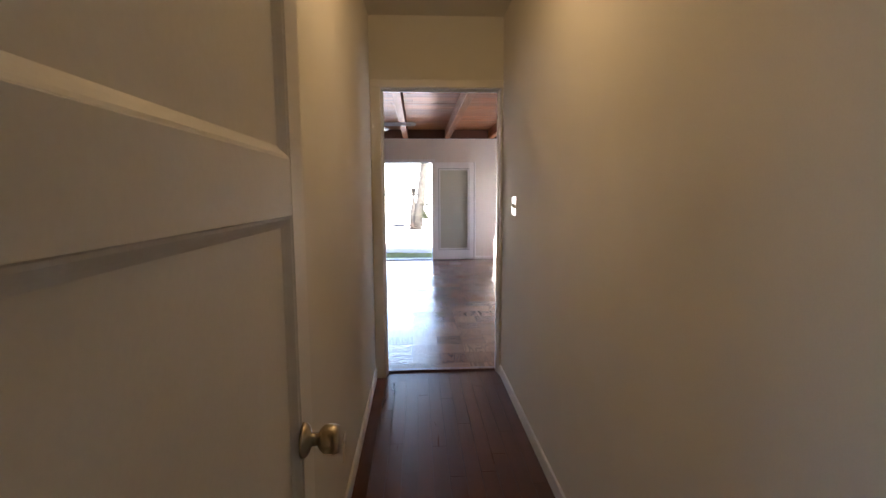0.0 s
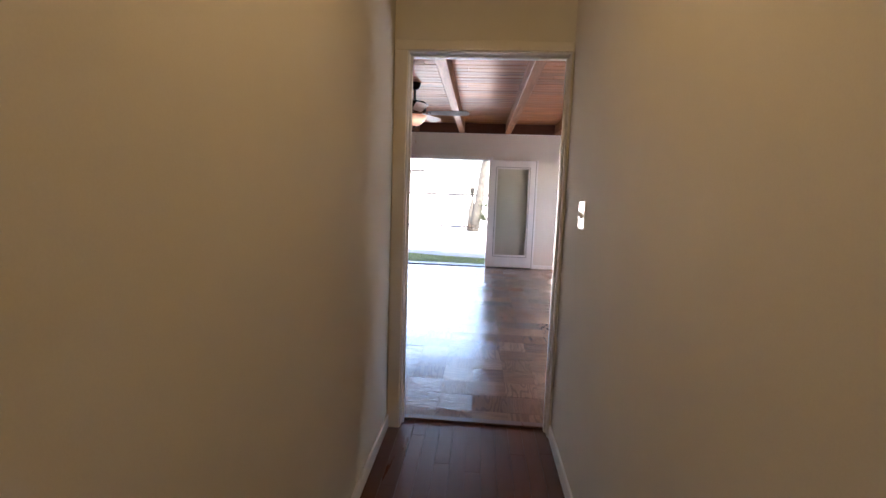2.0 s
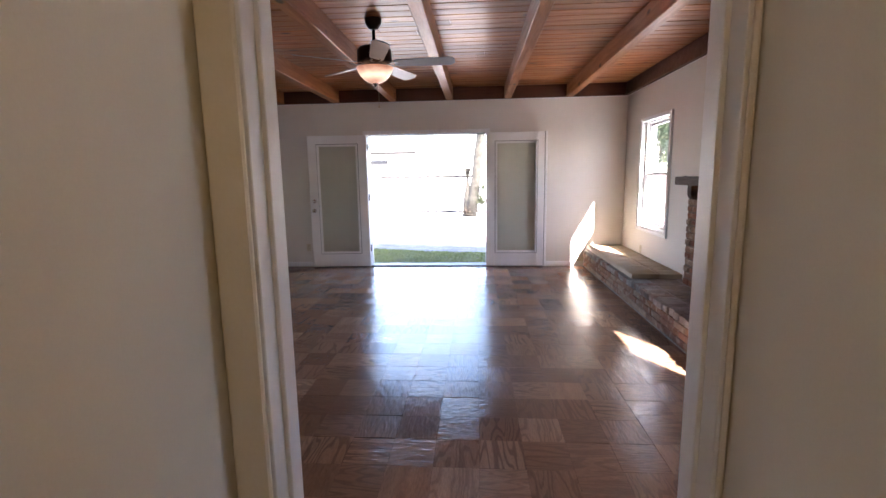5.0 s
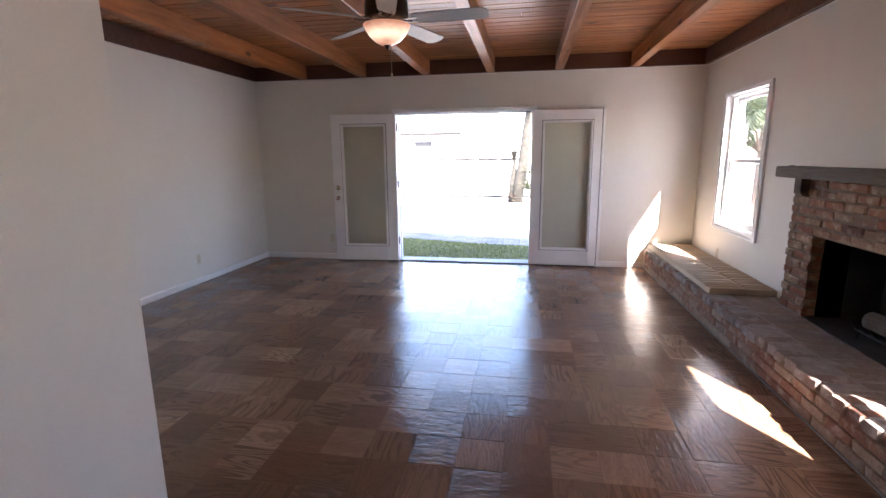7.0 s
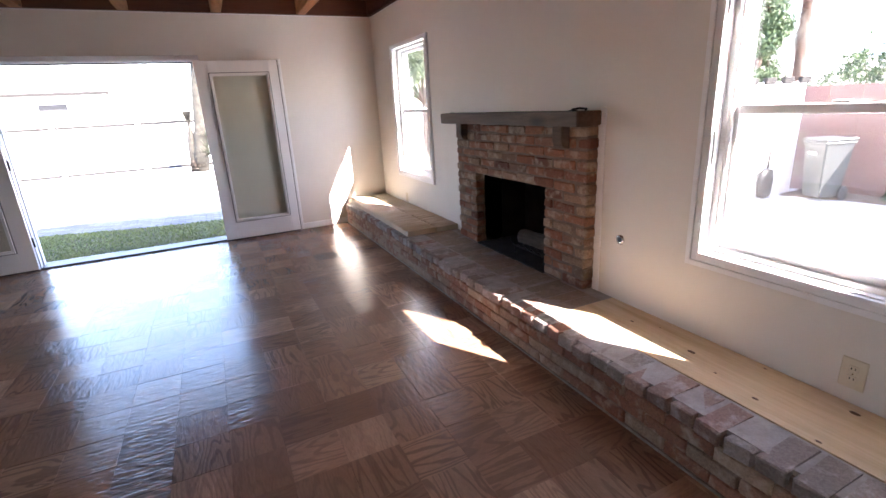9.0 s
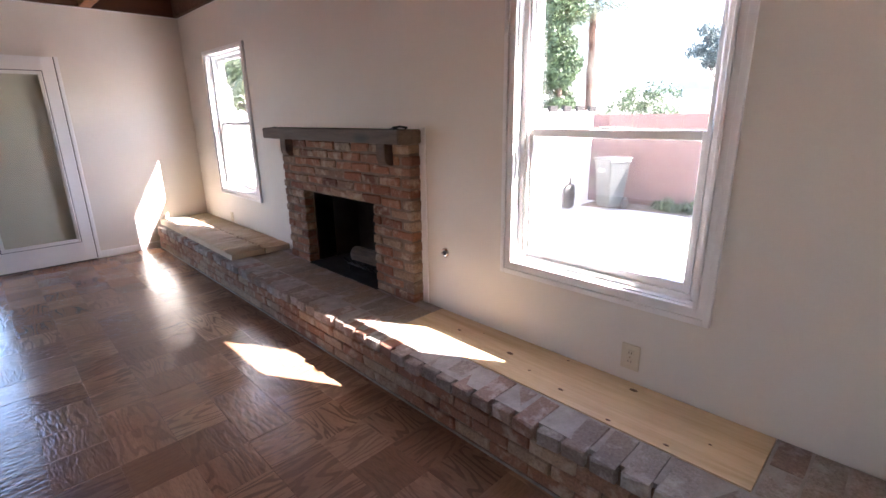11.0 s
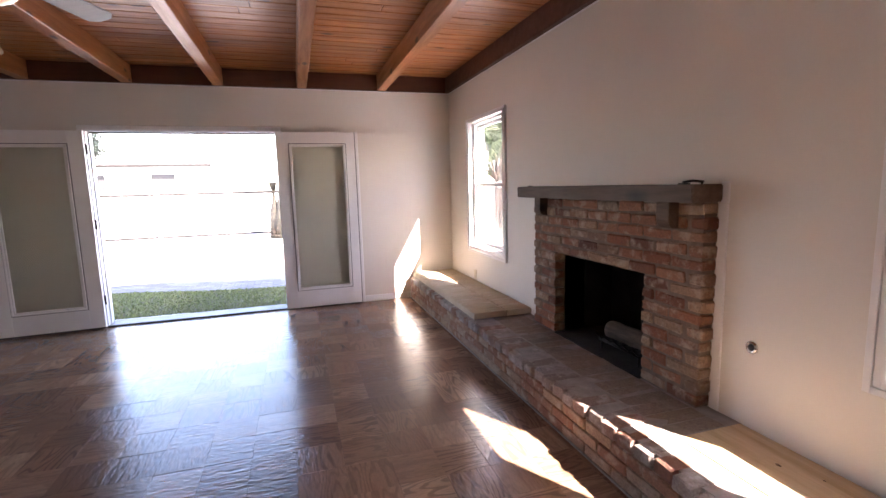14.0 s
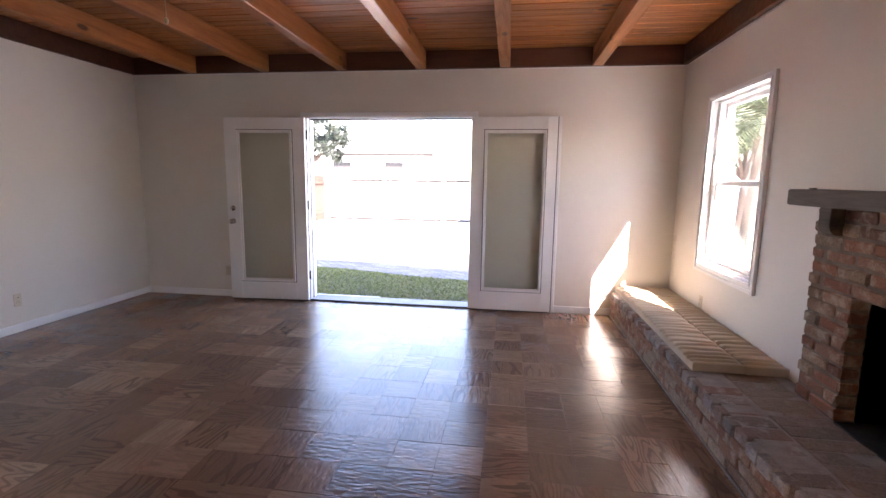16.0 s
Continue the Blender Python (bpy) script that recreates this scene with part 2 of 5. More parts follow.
CAPMORTAR = surface("cap_mortar", (0.25, 0.222, 0.20), (0.37, 0.335, 0.305), 14.0, 120.0, 0.95, 0.9, 0.4, 0.003)
MORTAR_DARK = surface("sooty_mortar", (0.135, 0.092, 0.066), (0.22, 0.160, 0.120), 14.0, 120.0, 0.95, 0.9, 0.5, 0.004)
SOOT = surface("firebox_soot", (0.014, 0.014, 0.013), (0.036, 0.034, 0.031), 6.0, 60.0, 0.9, 0.85, 0.4, 0.004)
LOGBARK = surface("log_bark", (0.060, 0.040, 0.028), (0.135, 0.092, 0.064), 9.0, 70.0, 0.9, 0.85, 0.6, 0.006, 0.0, (4, 0.6, 4))
IRON = surface("black_iron", (0.012, 0.012, 0.012), (0.03, 0.028, 0.026), 20.0, 90.0, 0.6, 0.5, 0.3, 0.002, 0.6)
FABRIC = surface("cushion_fabric", (0.50, 0.405, 0.285), (0.60, 0.50, 0.37), 5.0, 500.0, 0.85, 0.8, 0.25, 0.0008)
BRONZE = surface("dark_bronze", (0.020, 0.015, 0.012), (0.045, 0.032, 0.024), 8.0, 60.0, 0.38, 0.3, 0.05, 0.001, 0.8)
BLADE = surface("fan_blade", (0.34, 0.34, 0.35), (0.42, 0.42, 0.43), 3.0, 60.0, 0.42, 0.34, 0.05, 0.001, 0.0, (0.2, 1, 1))
CHROME = surface("satin_chrome", (0.62, 0.60, 0.57), (0.72, 0.70, 0.67), 8.0, 90.0, 0.24, 0.18, 0.0, 0.001, 1.0)
BRASS = surface("worn_brass", (0.46, 0.39, 0.28), (0.58, 0.50, 0.37), 10.0, 90.0, 0.36, 0.28, 0.0, 0.001, 1.0)
ALMOND = surface("almond_plastic", (0.58, 0.52, 0.40), (0.63, 0.57, 0.45), 6.0, 90.0, 0.35, 0.3, 0.0)
WHITEPLASTIC = surface("white_plastic", (0.72, 0.70, 0.65), (0.76, 0.74, 0.69), 6.0, 90.0, 0.22, 0.18, 0.0)
DARKSLOT = surface("dark_slot", (0.02, 0.02, 0.02), (0.04, 0.04, 0.04), 6.0, 90.0, 0.6)
ALU = surface("sill_aluminium", (0.10, 0.095, 0.105), (0.15, 0.142, 0.155), 6.0, 120.0, 0.5, 0.45, 0.05, 0.001, 0.3)
GAPSHADE = surface("grey_gap_shade", (0.16, 0.16, 0.18), (0.22, 0.22, 0.24), 10.0, 60.0, 0.7)
GLASS = glass("clear_glass")
SCREEN = mesh_screen("insect_screen", 0.82, (0.22, 0.22, 0.23))
DOORGLASS = glass("door_glass", (0.935, 0.945, 0.915))
CONCRETE = surface("pale_concrete", (0.50, 0.48, 0.45), (0.60, 0.58, 0.55), 0.6, 45.0, 0.9, 0.85, 0.25, 0.004)
PAVER = surface("patio_paver", (0.15, 0.138, 0.142), (0.22, 0.205, 0.205), 6.0, 60.0, 0.9, 0.85, 0.3, 0.004, 0.0, (1, 1, 1), 0.2)
SOIL = surface("soil", (0.09, 0.065, 0.045), (0.16, 0.12, 0.085), 8.0, 60.0, 0.95, 0.9, 0.6, 0.01)
GRASSLEAF = leafy("grass_blade", (0.060, 0.090, 0.014), (0.27, 0.29, 0.075))
LEAF = leafy("leaf_green", (0.016, 0.036, 0.012), (0.065, 0.100, 0.036))
LEAFGREY = leafy("leaf_grey_green", (0.006, 0.012, 0.007), (0.028, 0.038, 0.026))
LEAFBLUE = leafy("leaf_blue_green", (0.025, 0.042, 0.042), (0.065, 0.092, 0.088))
FROND = leafy("palm_frond", (0.020, 0.032, 0.012), (0.085, 0.098, 0.052))
DRYFROND = leafy("dry_frond", (0.055, 0.040, 0.030), (0.15, 0.118, 0.088))
BARK = surface("bark", (0.045, 0.030, 0.024), (0.11, 0.078, 0.06), 9.0, 50.0, 0.95, 0.9, 0.7, 0.02)
YUCCABARK = surface("yucca_bark", (0.016, 0.015, 0.011), (0.048, 0.043, 0.032), 9.0, 40.0, 0.95, 0.9, 0.8, 0.03)
PALMBARK = surface("palm_bark", (0.055, 0.028, 0.020), (0.15, 0.085, 0.062), 7.0, 40.0, 0.95, 0.9, 0.7, 0.02)
WHITEFENCE = surface("white_fence", (0.70, 0.68, 0.65), (0.78, 0.76, 0.74), 2.0, 60.0, 0.7, 0.6, 0.15, 0.002)
CEDAR = surface("cedar_fence", (0.034, 0.016, 0.009), (0.056, 0.027, 0.015), 4.0, 40.0, 0.85, 0.8, 0.3, 0.003, 0.0, (3, 3, 0.3), 0.15)
REDBLOCK = surface("red_block", (0.115, 0.066, 0.058), (0.160, 0.092, 0.081), 3.0, 60.0, 0.92, 0.88, 0.4, 0.005, 0.0, (1, 1, 1), 0.08)
STUCCO = surface("stucco", (0.62, 0.58, 0.52), (0.72, 0.68, 0.62), 2.0, 80.0, 0.95, 0.9, 0.3, 0.004)
SHINGLE = surface("roof_shingle", (0.30, 0.29, 0.28), (0.42, 0.40, 0.38), 4.0, 30.0, 0.95, 0.9, 0.5, 0.01)
BINPLASTIC = surface("bin_plastic", (0.045, 0.050, 0.048), (0.065, 0.070, 0.068), 4.0, 60.0, 0.5, 0.45, 0.05, 0.001)
# near black, for the fence's shadow gaps, cap blocks and a roof edge
DARKLINE = surface("dark_line", (0.018, 0.017, 0.016), (0.034, 0.032, 0.030), 6.0, 60.0, 0.9, 0.85, 0.1, 0.002, spec=0.1)
RUBBER = surface("black_rubber", (0.02, 0.02, 0.02), (0.035, 0.035, 0.035), 10.0, 60.0, 0.8)


def glow(name, rim, heart, strength):
    """Veined glass with bulb glow painted in: palest where bulbs would hang, pinker towards the rim and the foot."""
    m, nt, b = begin(name)
    vec = mapped(nt, "Object", (1, 1, 1))
    n = noise_tex(nt, vec, 16.0, 4.0, 0.6, 1.2)
    sep = node(nt, "ShaderNodeSeparateXYZ")
    nt.links.new(vec, sep.inputs[0])
    off = math_node(nt, "ABSOLUTE", math_node(nt, "ADD", sep.outputs[2], 0.462))
    near = remap(nt, math_node(nt, "ADD", off, math_node(nt, "MULTIPLY", n, 0.05)), 0.025, 0.085, 1.0, 0.0)
    col = mix(nt, near, rim, heart)
    nt.links.new(col, b.inputs["Base Color"])
    nt.links.new(col, b.inputs["Emission Color"])
    nt.links.new(remap(nt, near, 0.0, 1.0, strength * 0.45, strength * 1.25), b.inputs["Emission Strength"])
    b.inputs["Roughness"].default_value = 0.3
    return m


BOWL = glow("lit_alabaster_glass", (0.80, 0.38, 0.24), (0.98, 0.76, 0.52), 0.062)


# ---- mesh helpers ----
def box(bm, x0, x1, y0, y1, z0, z1, bevel=0.0):
    vs = [bm.verts.new(p) for p in ((x0, y0, z0), (x1, y0, z0), (x1, y1, z0), (x0, y1, z0), (x0, y0, z1), (x1, y0, z1), (x1, y1, z1), (x0, y1, z1))]
    fs = [bm.faces.new([vs[i] for i in q]) for q in ((0, 3, 2, 1), (4, 5, 6, 7), (0, 1, 5, 4), (1, 2, 6, 5), (2, 3, 7, 6), (3, 0, 4, 7))]
    if bevel:
        es = list({e for f in fs for e in f.edges})
        bmesh.ops.bevel(bm, geom=es, offset=bevel, segments=1, profile=0.5, affect="EDGES")
    return bm


def boxes(*dims, bevel=0.0):
    bm = bmesh.new()
    for d in dims:
        box(bm, *d, bevel=bevel)
    return bm


def lathe(profile, n=24, axis="Z", close=True):
    """A turned shape from (radius, height) pairs."""
    bm = bmesh.new()
    rings = []
    for r, h in profile:
        ring = []
        for i in range(n):
            a = 2 * math.pi * i / n
            p = (r * math.cos(a), r * math.sin(a), h)
            ring.append(bm.verts.new(p if axis == "Z" else ((h, p[0], p[1]) if axis == "X" else (p[0], h, p[1]))))
        rings.append(ring)
    for a, b in zip(rings, rings[1:]):
        for i in range(n):
            j = (i + 1) % n
            f = bm.faces.new((a[i], a[j], b[j], b[i]))
            f.smooth = True
    if close:
        bm.faces.new(rings[0][::-1])
        bm.faces.new(rings[-1])
    bmesh.ops.recalc_face_normals(bm, faces=bm.faces)
    return bm


def moved(bm, m):
    bmesh.ops.transform(bm, matrix=m, verts=bm.verts)
    return bm


def to_mesh(name, bm, material):
    me = bpy.data.meshes.new(name)
    bm.to_mesh(me)
    bm.free()
    me.materials.append(material)
    return me


def part(name, bm, material, parent, label=""):
    ob = new(name, to_mesh(name, bm, material))
    ob.parent = parent
    if label:
        ob["label"] = label
    return ob


def thing(name, place, label, category, group="", turn=0):
    ob = new(name)
    ob.empty_display_size = 0.1
    ob.matrix_basis = pose(*place, 0, 0, turn)
    return tagged(ob, label, category, group)


def solid(name, bm, material, label="", category="", group="", kind=""):
    return tagged(new(name, to_mesh(name, bm, material)), label, category, group, kind)


def piece(name, me, parent, m):
    """One piece on shared mesh data; m is its pose in its parent."""
    ob = new(name, me)
    ob.parent = parent
    ob.matrix_basis = m
    return ob


def tube(points, radius, n=8):
    bm = bmesh.new()
    rings = []
    pts = [Vector(p) for p in points]
    for i, p in enumerate(pts):
        d = (pts[min(i + 1, len(pts) - 1)] - pts[max(i - 1, 0)]).normalized()
        q = d.to_track_quat("Z", "Y")
        r = radius[i] if isinstance(radius, (list, tuple)) else radius
        rings.append([bm.verts.new(p + q @ Vector((r * math.cos(a), r * math.sin(a), 0))) for a in (2 * math.pi * k / n for k in range(n))])
    for a, b in zip(rings, rings[1:]):
        for i in range(n):
            f = bm.faces.new((a[i], a[(i + 1) % n], b[(i + 1) % n], b[i]))
            f.smooth = True
    bm.faces.new(rings[0][::-1])
    bm.faces.new(rings[-1])
    return bm


# ---- the house's shell ----
T = 0.13
SY0, SY1 = 0.07, 0.20                 # faces of the wall between hall and living room
S = "structure"
far = [(XL - T, -1.70, YF, YF + 0.17, GROUND, WALL_TOP), (0.185, XR + 0.17, YF, YF + 0.17, GROUND, WALL_TOP), (-1.70, 0.185, YF, YF + 0.17, 2.08, WALL_TOP)]
solid("wall_north", boxes(*far), PAINT, "off-white painted wall with a wide double door opening", "wall", kind=S)
X0, X1 = XR, XR + 0.17
solid("wall_east", boxes(
    (X0, X1, -0.10, W2[0], GROUND, WALL_TOP), (X0, X1, W2[1], 2.905, GROUND, WALL_TOP), (X0, X1, 3.83, W1[0], GROUND, WALL_TOP), (X0, X1, 2.905, 3.83, 0.885, WALL_TOP), (X0, X1, 2.905, 3.83, GROUND, 0.25), (X0, X1, W1[1], YF, GROUND, WALL_TOP),
    (X0, X1, W2[0], W2[1], GROUND, W2[2]), (X0, X1, W2[0], W2[1], W2[3], WALL_TOP),
    (X0, X1, W1[0], W1[1], GROUND, W1[2]), (X0, X1, W1[0], W1[1], W1[3], WALL_TOP)), PAINT,
    "off-white painted wall holding the fireplace and two windows", "wall", kind=S)
solid("wall_west", boxes((XL - T, XL, 1.27, YF, GROUND, CEIL)), PAINT, "plain off-white painted wall", "wall", kind=S)
solid("wall_stub", boxes((STUB[0] - T, STUB[0], SY1, STUB[1], GROUND, CEIL), (XL, STUB[0] - T, STUB[1] - T, STUB[1], GROUND, CEIL)), PAINT,
      "off-white wall corner projecting beside the hall doorway", "wall", kind=S)
DX0, DX1, DZ = -0.406, 0.458, 2.150
solid("wall_south", boxes((STUB[0] - T, DX0 - 0.02, SY0, SY1, GROUND, CEIL), (DX1 + 0.02, X0, SY0, SY1, GROUND, CEIL), (DX0 - 0.02, DX1 + 0.02, SY0, SY1, DZ + 0.02, CEIL)), HALL_PAINT,
      "off-white painted wall with the hall doorway", "wall", kind=S)
solid("hall_wall_west", boxes((HX0 - T, HX0, -3.30, SY0, GROUND, HALL_CEIL)), HALL_PAINT, "cream painted hall wall", "wall", kind=S)
solid("hall_wall_east", boxes((HX1, HX1 + T, -3.30, SY0, GROUND, HALL_CEIL)), HALL_PAINT, "cream painted hall wall with a light switch", "wall", kind=S)
solid("hall_ceiling", boxes((HX0 - T, HX1 + T, -3.30, SY0, HALL_CEIL, HALL_CEIL + 0.1)), HALL_PAINT, "cream painted hall ceiling", "ceiling", kind=S)
BX0, BX1, BY0, BY1 = -1.8, 1.8, -5.6, -3.42
BWY = (-5.00, -4.30)                  # unseen window opening, added to brighten the hall through the back room
solid("back_room_walls", boxes((BX0, -0.455, BY1, -3.30, GROUND, HALL_CEIL), (0.44, BX1, BY1, -3.30, GROUND, HALL_CEIL), (-0.455, 0.44, BY1, -3.30, 2.06, HALL_CEIL),
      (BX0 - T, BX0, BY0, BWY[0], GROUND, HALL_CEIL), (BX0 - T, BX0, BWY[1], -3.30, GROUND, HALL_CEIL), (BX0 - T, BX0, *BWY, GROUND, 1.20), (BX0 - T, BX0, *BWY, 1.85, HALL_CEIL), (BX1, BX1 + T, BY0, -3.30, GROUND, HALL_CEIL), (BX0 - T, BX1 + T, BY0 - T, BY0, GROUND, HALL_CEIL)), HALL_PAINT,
      "plain cream walls of the room behind the hall", "wall", kind=S)
solid("back_room_ceiling", boxes((BX0 - T, BX1 + T, BY0 - T, -3.30, HALL_CEIL, HALL_CEIL + 0.1)), HALL_PAINT, "plain cream ceiling", "ceiling", kind=S)
solid("back_room_floor", boxes((BX0, BX1, BY0, -3.36, -0.08, 0.0)), HALLWOOD, "dark wooden floor", "floor", kind=S)

# unseen roof slab over the plank ceiling, added to block the sun
solid("roof", boxes((XL - T - 0.1, X1 + 0.1, -0.1, YF + 0.3, CEIL + 0.06, CEIL + 0.22), (XL - T, X1, YF, YF + 0.17, WALL_TOP, CEIL + 0.06), (X0, X1, -0.1, YF, WALL_TOP, CEIL + 0.06)), SHINGLE,
      "unseen roof slab added to keep the sun off the ceiling", "roof", kind=S)

# tongue-and-groove planks across the beams, joined as one ceiling
bm = bmesh.new()
y, k = SY1 + 0.002, 0
while y < YF:
    w = 0.134
    cuts = [XL] + sorted(random.uniform(XL + 0.4, XR - 0.4) for _ in range(random.choice((1, 2)))) + [XR]
    for a, b in zip(cuts, cuts[1:]):
        dz = random.uniform(0, 0.0025)
        box(bm, a + 0.001, b - 0.001, y, min(y + w - 0.007, YF), CEIL - dz, CEIL + 0.02, 0.004)
    y += w
solid("ceiling", bm, PLANK, "stained pine tongue-and-groove plank ceiling", "ceiling", kind=S)
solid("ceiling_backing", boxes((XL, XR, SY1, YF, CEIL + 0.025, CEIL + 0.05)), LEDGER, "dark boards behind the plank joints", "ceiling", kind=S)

beam_me = None
for x in (-2.975, -2.115, -1.24, -0.385, 0.478, 1.385):
    if beam_me is None:
        bm = boxes((-0.052, 0.052, SY1, YF - 0.04, 0, CEIL - 0.004 - WALL_TOP), bevel=0.006)
        beam_me = to_mesh("ceiling_beam", bm, BEAM)
    ob = new("ceiling_beam", beam_me)
    ob.location = (x, 0, WALL_TOP)
    tagged(ob, "exposed stained fir beam under the plank ceiling", "beam", "ceiling beams")
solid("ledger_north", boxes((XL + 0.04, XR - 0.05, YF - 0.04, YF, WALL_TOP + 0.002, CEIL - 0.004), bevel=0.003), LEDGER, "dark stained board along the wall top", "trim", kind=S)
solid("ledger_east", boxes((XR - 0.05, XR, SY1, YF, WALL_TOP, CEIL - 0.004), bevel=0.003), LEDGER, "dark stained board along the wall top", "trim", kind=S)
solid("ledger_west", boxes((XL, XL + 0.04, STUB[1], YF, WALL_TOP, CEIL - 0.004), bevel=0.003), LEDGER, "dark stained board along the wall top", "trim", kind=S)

# baseboards and the thin bead at the wall tops
def skirting(name, x0, x1, y0, y1, h=0.075):
    solid(name, boxes((x0, x1, y0, y1, 0.003, h), bevel=0.004), TRIM, "white painted baseboard", "baseboard", kind=S)


skirting("baseboard_north_1", XL, -1.74, YF - 0.013, YF)
skirting("baseboard_north_2", 0.225, HEARTH_X, YF - 0.013, YF)
skirting("baseboard_west", XL, XL + 0.013, STUB[1], YF - 0.013)
skirting("baseboard_stub", STUB[0], STUB[0] + 0.013, SY1, STUB[1])
skirting("baseboard_hall_1", HX0, HX0 + 0.013, -3.2, SY0 - 0.02, 0.085)
skirting("baseboard_hall_2", HX1 - 0.013, HX1, -3.2, SY0 - 0.02, 0.085)
solid("bead_north", boxes((XL, XR, YF - 0.008, YF, WALL_TOP - 0.012, WALL_TOP), bevel=0.002), TRIM, "thin white caulk bead at the wall top", "trim", kind=S)
solid("bead_east", boxes((XR - 0.008, XR, SY1, YF, WALL_TOP - 0.012, WALL_TOP - 0.001), bevel=0.002), TRIM, "thin white caulk bead at the wall top", "trim", kind=S)

# hall doorway: jamb lining and casings
jamb = thing("door_frame", (0, 0, 0), "white painted doorway frame between hall and living room", "door frame")
jamb["kind"] = S
part("jamb", boxes((DX0 - 0.02, DX0, SY0 - 0.004, SY1 + 0.004, 0, DZ), bevel=0.002), TRIM, jamb)
part("jamb", boxes((DX1, DX1 + 0.02, SY0 - 0.004, SY1 + 0.004, 0, DZ), bevel=0.002), TRIM, jamb)
part("head", boxes((DX0 - 0.02, DX1 + 0.02, SY0 - 0.004, SY1 + 0.004, DZ, DZ + 0.02), bevel=0.002), TRIM, jamb)
for side, (ya, yb) in {"hall": (SY0 - 0.018, SY0 - 0.004), "room": (SY1 + 0.004, SY1 + 0.018)}.items():
    xa, xb = (HX0 + 0.002, HX1 - 0.002) if side == "hall" else (DX0 - 0.06, DX1 + 0.06)
    part("casing", boxes((xa, DX0 - 0.006, ya, yb, 0, DZ + 0.006), bevel=0.004), DOORPAINT if side == "hall" else TRIM, jamb)
    part("casing", boxes((DX1 + 0.006, xb, ya, yb, 0, DZ + 0.006), bevel=0.004), DOORPAINT if side == "hall" else TRIM, jamb)
    part("casing", boxes((xa, xb, ya, yb, DZ + 0.006, DZ + 0.06), bevel=0.004), DOORPAINT if side == "hall" else TRIM, jamb)
part("door_stop", boxes((DX0, DX0 + 0.011, SY0 + 0.05, SY0 + 0.085, 0, DZ), bevel=0.002), TRIM, jamb)
part("door_stop", boxes((DX1 - 0.011, DX1, SY0 + 0.05, SY0 + 0.085, 0, DZ), bevel=0.002), TRIM, jamb)
part("door_stop", boxes((DX0 + 0.011, DX1 - 0.011, SY0 + 0.05, SY0 + 0.085, DZ - 0.011, DZ), bevel=0.002), TRIM, jamb)
solid("threshold", boxes((DX0, DX1, SY0 + 0.095, SY0 + 0.15, 0.0, 0.012), bevel=0.004), HALLWOOD, "low dark wooden threshold strip", "threshold", kind=S)

# hall floor boards
hall_floor = solid("hall_floor", boxes((HX0 - 0.02, HX1 + 0.02, -3.36, SY0 + 0.11, -0.08, -0.006)), UNDERLAY, "dark red-brown strip wood floor", "floor", kind=S)
board_me = {}
x, n = HX0, 0
while x < HX1 - 0.01:
    y = -3.36 - random.uniform(0, 0.9)
    while y < SY0 + 0.095:
        ln = random.choice((0.9, 1.2, 1.5))
        a, b = max(y, -3.36), min(y + ln, SY0 + 0.095)
        if b - a > 0.02:
            key = round(b - a, 2)
            if key not in board_me:
                board_me[key] = to_mesh("floorboard", boxes((0.0005, 0.0795, 0.0004, key - 0.0004, -0.006, 0.0), bevel=0.0008), HALLWOOD)
            piece("floorboard", board_me[key], hall_floor, pose(x, a, 0))
        y += ln
    x += 0.08

# living-room floor: underlay, then the parquet blocks (last in the file)
floor = solid("floor", boxes((XL, XR, SY1 - 0.02, YF + 0.02, -0.10, -0.006)), UNDERLAY,
              "glossy brown oak block parquet floor", "floor", kind=S)


# ---- windows in the east wall ----
def frame_bars(bm, x0, x1, y0, y1, z0, z1, w, bevel=0.0):
    box(bm, x0, x1, y0, y0 + w, z0, z1, bevel)
    box(bm, x0, x1, y1 - w, y1, z0, z1, bevel)
    box(bm, x0, x1, y0 + w, y1 - w, z0, z0 + w, bevel)
    box(bm, x0, x1, y0 + w, y1 - w, z1 - w, z1, bevel)
    return bm


